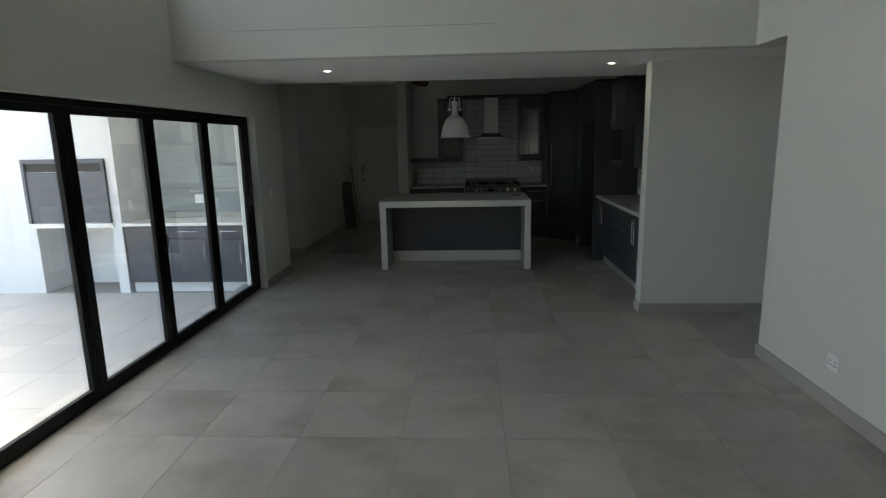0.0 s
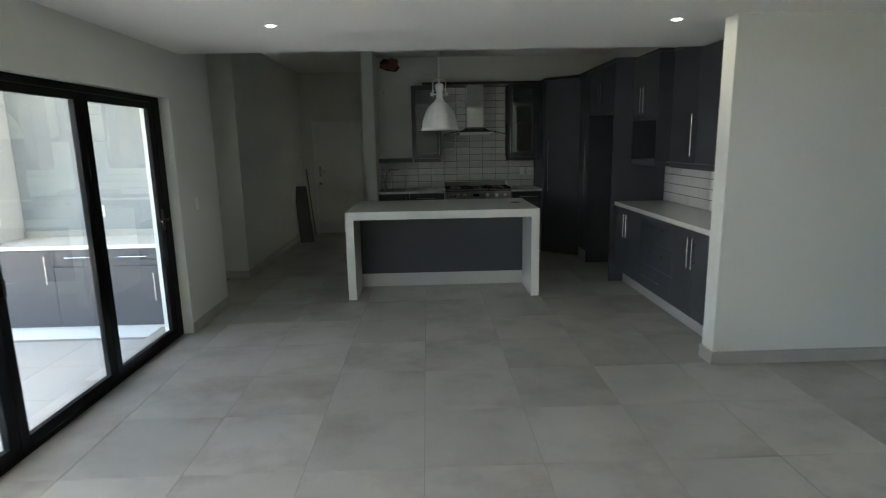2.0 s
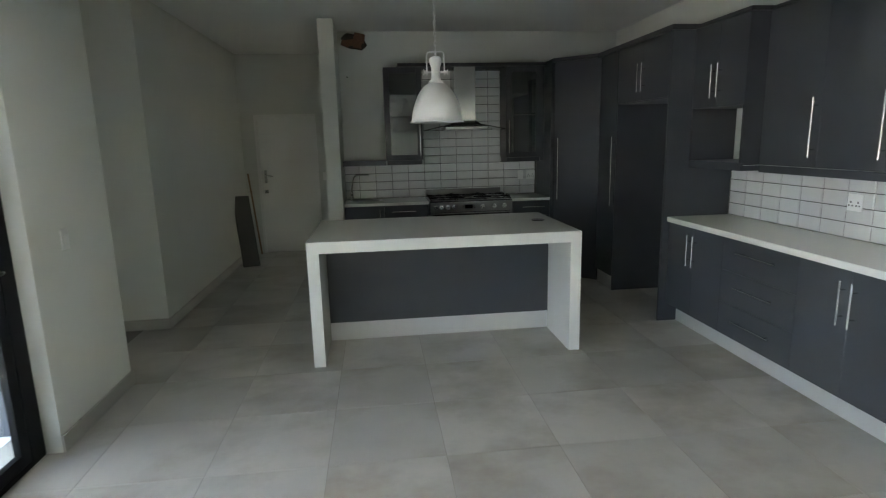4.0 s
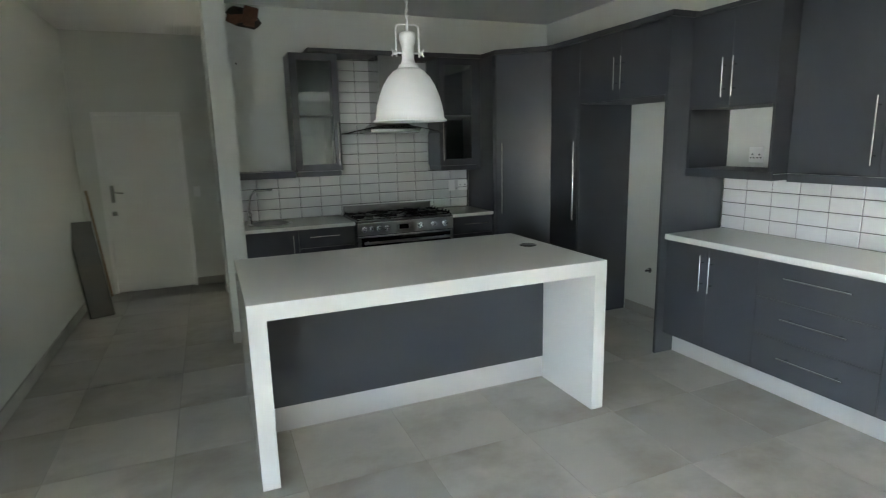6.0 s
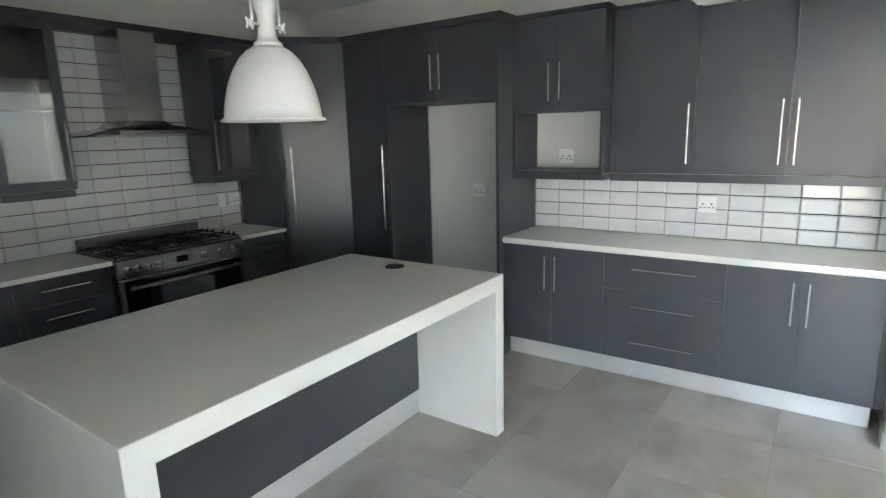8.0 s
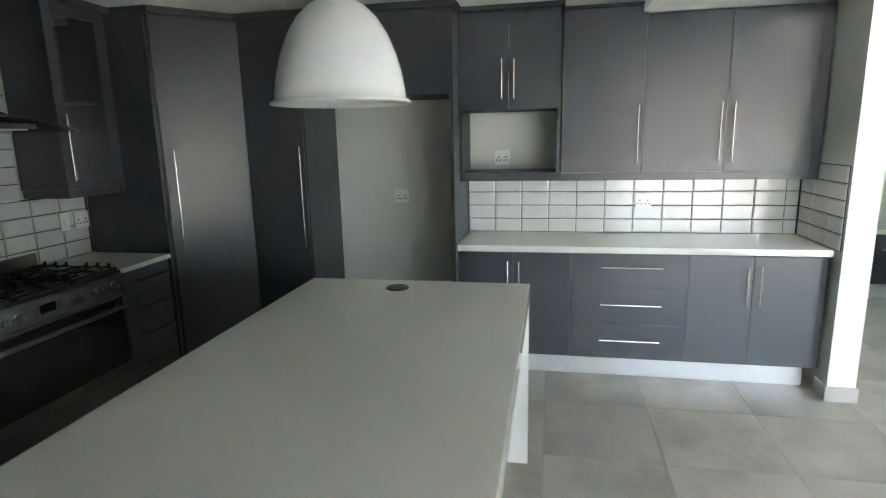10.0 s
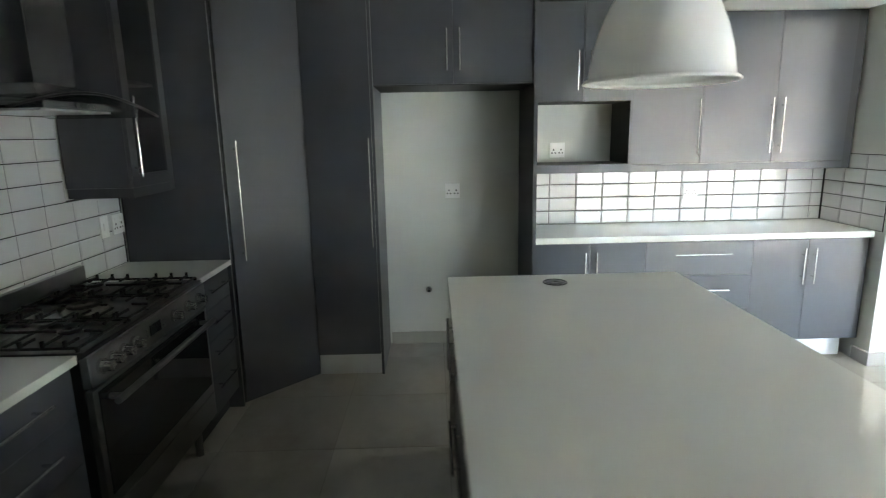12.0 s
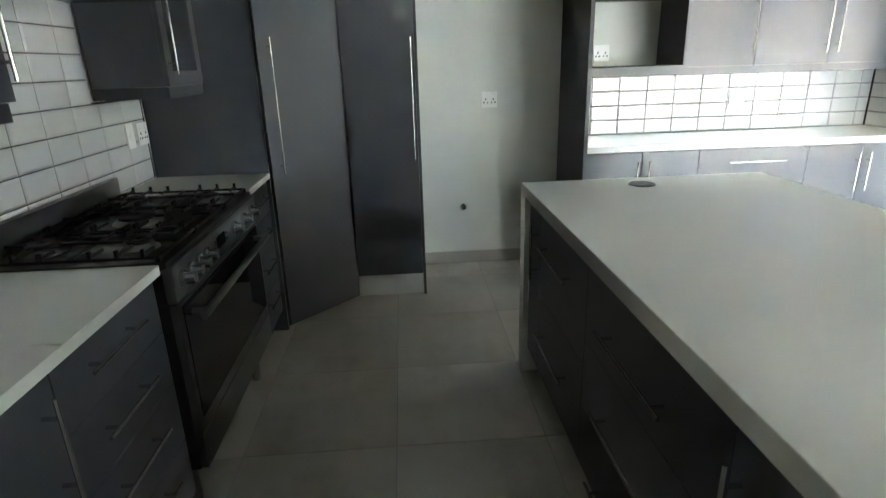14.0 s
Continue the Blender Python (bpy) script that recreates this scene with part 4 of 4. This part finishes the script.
part("ring", lathe([(0.057, 0.9302), (0.057, 0.934), (0.053, 0.9355), (0.047, 0.9345), (0.046, 0.9302)], 0.632, 8.429, 40, True), BLACK, gr)
part("lid", lathe([(0.0455, 0.9302), (0.0455, 0.9335), (0.005, 0.9338), (0.004, 0.9302)], 0.632, 8.429, 32), GREY_IN, gr)


# ---- pendant lamp ----
px, py = -0.222, 8.334
pl = thing("pendant_lamp", (px, py, 1.76), "white enamel bell pendant lamp on a chain", "pendant lamp")
RZ = 1.752
outer_p = [(0.211, RZ), (0.214, RZ + 0.004), (0.208, RZ + 0.011), (0.198, RZ + 0.016), (0.195, RZ + 0.043), (0.187, RZ + 0.091), (0.172, RZ + 0.144), (0.149, RZ + 0.201), (0.120, RZ + 0.248), (0.088, RZ + 0.280), (0.058, RZ + 0.297)]
inner_p = [(r - 0.004, z - 0.004) for r, z in outer_p[::-1][:-3]] + [(0.194, RZ + 0.015), (0.202, RZ + 0.004)]
part("shade", lathe(outer_p + inner_p, px, py, 64, True), ENAMEL, pl)
part("neck", lathe([(0.058, RZ + 0.287), (0.058, RZ + 0.308), (0.052, RZ + 0.315), (0.042, RZ + 0.321), (0.036, RZ + 0.342), (0.034, RZ + 0.385), (0.034, RZ + 0.412), (0.044, RZ + 0.439), (0.048, RZ + 0.460), (0.045, RZ + 0.484), (0.030, RZ + 0.494), (0.012, RZ + 0.496)], px, py, 40), ENAMEL, pl)
bm = bmesh.new()
w = 0.068
add_pipe(bm, [(px - w, py, RZ + 0.358), (px - w, py, RZ + 0.503), (px - w + 0.006, py, RZ + 0.524), (px - w + 0.02, py, RZ + 0.532), (px + w - 0.02, py, RZ + 0.532), (px + w - 0.006, py, RZ + 0.524), (px + w, py, RZ + 0.503), (px + w, py, RZ + 0.358)], 0.0055, 10)
add_rod(bm, (px, py, RZ + 0.492), (px, py, RZ + 0.535), 0.009, 12)
part("yoke", bm, ENAMEL, pl)
for s in (-1, 1):
    bm = bmesh.new()
    add_rod(bm, (px + s * 0.034, py, RZ + 0.380), (px + s * 0.092, py, RZ + 0.380), 0.006, 10)
    add_rod(bm, (px + s * 0.072, py, RZ + 0.380), (px + s * 0.082, py, RZ + 0.380), 0.013, 14)
    for dz in (-1, 1):
        add_rod(bm, (px + s * 0.085, py, RZ + 0.380), (px + s * 0.095, py, RZ + 0.380 + dz * 0.02), 0.005, 8)
    part("wing_nut", bm, ENAMEL, pl)
bm = bmesh.new()
z, k = RZ + 0.535, 0
while z < H_KIT - 0.05:
    loop = []
    for q in range(13):
        a = 2 * math.pi * q / 12
        u, v = 0.0085 * math.cos(a), 0.014 * math.sin(a) + (0.008 if math.sin(a) >= 0 else -0.008)
        loop.append((px + (u if k % 2 else 0), py + (0 if k % 2 else u), z + 0.02 + v))
    add_pipe(bm, loop, 0.003, 6)
    z += 0.036
    k += 1
part("chain", bm, ENAMEL, pl)
part("cable", pipe([(px + 0.006 * math.sin(3 * q), py + 0.006 * math.cos(3 * q), RZ + 0.514 + q * (H_KIT - 0.04 - RZ - 0.48) / 12) for q in range(13)], 0.0022, 6), ENAMEL, pl)
part("ceiling_rose", lathe([(0.055, H_KIT), (0.055, H_KIT - 0.008), (0.045, H_KIT - 0.03), (0.012, H_KIT - 0.04)], px, py, 32), ENAMEL, pl)
part("bulb_holder", lathe([(0.022, RZ + 0.203), (0.024, RZ + 0.278), (0.02, RZ + 0.289)], px, py, 20), PLASTIC, pl)


# ---- downlights ----
for dx, dy in ((-1.39, 6.05), (1.33, 6.02)):
    dl = thing("downlight", (dx, dy, H_LOW), "small round recessed downlight, lit", "downlight", "downlights")
    part("trim_ring", lathe([(0.042, H_LOW), (0.042, H_LOW - 0.004), (0.038, H_LOW - 0.006), (0.0235, H_LOW - 0.003), (0.0235, H_LOW)], dx, dy, 32, True), ENAMEL, dl)
    part("lens", lathe([(0.023, H_LOW - 0.0005), (0.023, H_LOW - 0.003), (0.004, H_LOW - 0.0035), (0.004, H_LOW - 0.0005)], dx, dy, 28), LAMP_ON, dl, "glowing lens")


# ---- hall clutter and wall damage ----
up = (Vector((-2.585, 11.80, 1.03)) - Vector((-2.41, 11.40, 0.0))).normalized()
side = (Vector((0.19, 0.105, 0)) - up * Vector((0.19, 0.105, 0)).dot(up)).normalized()
flat = up.cross(side)
m = Matrix(((side.x, flat.x, up.x, -2.42), (side.y, flat.y, up.y, 11.40), (side.z, flat.z, up.z, 0.012), (0, 0, 0, 1)))
bm = bmesh.new()
add_box(bm, -0.11, 0.11, -0.016, 0.016, 0.0, 0.99, 0.004, m)
solid("leaning_board", bm, PLANK, "dark board leaning against the hall wall", "board", (-2.42, 11.4, 0))
solid("broom_stick", rod((-2.45, 12.25, 0.012), (-2.58, 12.365, 1.2), 0.013, 12), WOOD, "thin wooden stick leaning in the hall corner", "stick", (-2.42, 12.1, 0))
rb = random.Random(4)
hl = thing("wall_hole", (-0.93, 10.77, 2.75), "rough hole with broken red brick and brown pipe near the ceiling", "hole")
bm = bmesh.new()
pts = []
for k in range(18):
    a = 2 * math.pi * k / 18
    r = 1 + rb.uniform(-0.22, 0.15)
    pts.append((-0.90 + 0.15 * r * math.cos(a), 2.765 + 0.10 * r * math.sin(a)))
c = bm.verts.new((-0.90, 10.755, 2.765))
rim = [bm.verts.new((x, 10.7685, min(z, 2.875))) for x, z in pts]
mid = [bm.verts.new((-0.90 + (x + 0.90) * 0.75, 10.745 + rb.uniform(-0.012, 0.01), 2.765 + (min(z, 2.875) - 2.765) * 0.75)) for x, z in pts]
for k in range(18):
    j = (k + 1) % 18
    bm.faces.new((rim[k], rim[j], mid[j], mid[k]))
    bm.faces.new((mid[k], mid[j], c))
bmesh.ops.recalc_face_normals(bm, faces=bm.faces)
part("cavity", bm, CAVITY, hl)
for x, z, w2, h2, rr in ((-0.84, 2.80, 0.06, 0.05, 12), (-0.93, 2.75, 0.07, 0.035, -8), (-1.0, 2.74, 0.045, 0.03, 20), (-0.86, 2.725, 0.05, 0.03, 5)):
    bm = bmesh.new()
    add_box(bm, -w2, w2, -0.03, 0.03, -h2, h2, 0.008, Matrix.Translation((x, 10.735, z)) @ Matrix.Rotation(radians(rr), 4, "Y"))
    for v in bm.verts:
        v.co += Vector((rb.uniform(-0.006, 0.006), rb.uniform(-0.006, 0.006), rb.uniform(-0.006, 0.006)))
    part("brick", bm, BRICK, hl)

solid("wall_plug", rod((-1.0, 10.7705, 2.37), (-1.0, 10.766, 2.37), 0.008, 12), BLACK, "small black screw hole plug in the wall above the sink", "wall plug", (-1.0, 10.77, 2.37))

# vanity glimpsed through the passage
va = thing("vanity_unit", (4.27, 4.25, 0), "charcoal vanity cabinet with a white top beyond the passage", "vanity")
part("cabinet", box(4.02, 4.52, 3.75, 4.75, 0.15, 0.645, 0.002), GREY, va)
d = front_x("drawer", va, 4.0, 3.76, 4.24, 0.155, 0.64)
handle_any((4.0, 3.9, 0.5), (4.0, 4.1, 0.5), (-1, 0, 0), d)
d = front_x("drawer", va, 4.0, 4.26, 4.74, 0.155, 0.64)
handle_any((4.0, 4.4, 0.5), (4.0, 4.6, 0.5), (-1, 0, 0), d)
part("plinth", box(4.06, 4.5, 3.78, 4.72, 0.0, 0.15), KICK, va)
part("top", box(3.98, 4.54, 3.73, 4.77, 0.648, 0.69, 0.004), QUARTZ, va, "white top")
bs = thing("wash_basin", (4.22, 4.18, 0.69), "white ceramic bowl basin on the vanity top", "basin")
part("bowl", lathe([(0.10, 0.691), (0.16, 0.75), (0.21, 0.90), (0.215, 0.93), (0.207, 0.93), (0.195, 0.90), (0.14, 0.76), (0.05, 0.72), (0.04, 0.70)], 4.22, 4.18, 36), ENAMEL, bs)

# garden hedge outside the living room window
hb = random.Random(9)
verts, faces = [], []
for k in range(5200):
    x, y, z = hb.uniform(3.1, 4.4), hb.uniform(-7.5, 1.0), hb.uniform(-0.2, 1.2) + hb.random() * 1.6
    s = hb.uniform(0.10, 0.20)
    a = Vector((hb.gauss(0, 1), hb.gauss(0, 1), hb.gauss(0, 1))).normalized()
    b = a.orthogonal().normalized()
    c = a.cross(b)
    n0 = len(verts)
    p = Vector((x, y, z))
    verts += [p + b * s, p + c * s * 0.5, p - b * s, p - c * s * 0.5]
    faces.append((n0, n0 + 1, n0 + 2, n0 + 3))
me = bpy.data.meshes.new("hedge")
me.from_pydata([tuple(v) for v in verts], [], faces)
me.materials.append(LEAF)
tagged(new("hedge", me), "leafy green garden hedge outside the window", "hedge", kind="stuff")


# ---- pieces: floor tiles, skirting joints, wall tiles ----
def share(name, bm, material):
    return mesh_of(name, bm, material)


floor_ob = bpy.data.objects["floor"]
P, J = 0.609, 0.0028
tile_me = share("floor_tile", box(-P / 2 + J / 2, P / 2 - J / 2, -P / 2 + J / 2, P / 2 - J / 2, -0.0055, 0.0, 0.0008), TILE)
X0, Y0 = -0.42, 6.50
for i in range(-4, 8):
    for j in range(-16, 11):
        x0, x1, y0, y1 = X0 + i * P, X0 + (i + 1) * P, Y0 + j * P, Y0 + (j + 1) * P
        cx, cy = (x0 + x1) / 2, (y0 + y1) / 2
        if cx < -4.1 or cx > 4.6 or cy < -2.6 or cy > 12.3:
            continue
        if cx > 2.6 and not 3.9 < cy < 5.9:
            continue
        if cx < -2.6 and not 7.4 < cy < 9.2:
            continue
        t = new("tile", tile_me)
        t.parent = floor_ob
        t.location = (cx, cy, 0)
patio_ob = bpy.data.objects["patio_floor"]
pt_me = share("patio_tile", box(-P / 2 + J, P / 2 - J, -P / 2 + J, P / 2 - J, -0.0055, 0.0, 0.0008), PATIO)
for i in range(-11, -3):
    for j in range(-8, 1):
        cx, cy = X0 + (i + 0.5) * P, 6.7 + j * P
        if cx > XW - 0.5:
            continue
        t = new("tile", pt_me)
        t.parent = patio_ob
        t.location = (cx, cy, ZP)


def wall_tile_mesh(w, h, axis):
    """One bevel-edged glazed tile, bedded almost flush in its grout, whose face looks along -x ('x') or -y or +y."""
    bm = bmesh.new()
    e, t = 0.008, 0.0055
    back = [(-w / 2, -h / 2), (w / 2, -h / 2), (w / 2, h / 2), (-w / 2, h / 2)]
    front = [(-w / 2 + e, -h / 2 + e), (w / 2 - e, -h / 2 + e), (w / 2 - e, h / 2 - e), (-w / 2 + e, h / 2 - e)]
    L = []
    for pts, d in ((back, 0.0), (back, 0.0016), (front, t)):
        L.append([bm.verts.new({"x": (-d, u, v), "n": (u, -d, v), "s": (u, d, v)}[axis]) for u, v in pts])
    for a, b in zip(L, L[1:]):
        for k in range(4):
            bm.faces.new((a[k], a[(k + 1) % 4], b[(k + 1) % 4], b[k]))
    bm.faces.new(L[2])
    bmesh.ops.recalc_face_normals(bm, faces=bm.faces)
    return bm


TW, TH, GJ = 0.2, 0.1, 0.0048


def tile_field(parent, axis, plane, u0, u1, z0, z1, u_start):
    """Stack-bonded tiles over a rectangle of the wall; cut at its edges."""
    cache = {}
    k0 = math.floor((u0 - u_start) / TW)
    k = k0
    while u_start + k * TW < u1 - 0.01:
        a, b = max(u0, u_start + k * TW), min(u1, u_start + (k + 1) * TW)
        z = z0
        while z < z1 - 0.01:
            zt = min(z + TH, z1)
            key = (round(b - a, 3), round(zt - z, 3))
            if b - a > 0.025 and zt - z > 0.025:
                if key not in cache:
                    cache[key] = share("wall_tile", wall_tile_mesh(b - a - GJ * 0.75, zt - z - GJ, axis), SPLASH)
                t = new("tile", cache[key])
                t.parent = parent
                uc, zc = (a + b) / 2, (z + zt) / 2
                t.location = (plane, uc, zc) if axis == "x" else (uc, plane, zc)
            z = zt
        k += 1


e = structure("splashback_east", box(2.2965, 2.2998, 6.0235, 8.321, 0.931, 1.335), TGROUT, "white glazed tile splashback with dark grout", "splashback")
tile_field(e, "x", 2.2965, 6.033, 8.32, 0.932, 1.335, 7.716 - 0.2 * 9)
e = structure("splashback_nib", box(1.685, 2.2965, 6.0202, 6.0235, 0.931, 1.435), TGROUT, "white glazed tile return on the stub wall", "splashback")
tile_field(e, "s", 6.0235, 1.687, 2.29, 0.932, 1.433, 1.69)
e = structure("splashback_north", boxes((-1.088, 1.298, 10.7665, 10.7698, 0.931, 1.339), (-0.154, 0.834, 10.7665, 10.7698, 1.339, 2.437)), TGROUT, "white glazed tile splashback with dark grout behind the cooker", "splashback")
tile_field(e, "n", 10.7665, -1.088, 1.298, 0.932, 1.338, 0.482 - 0.2 * 9)
tile_field(e, "n", 10.7665, -0.154, 0.834, 1.332, 2.436, 0.482 - 0.2 * 9)
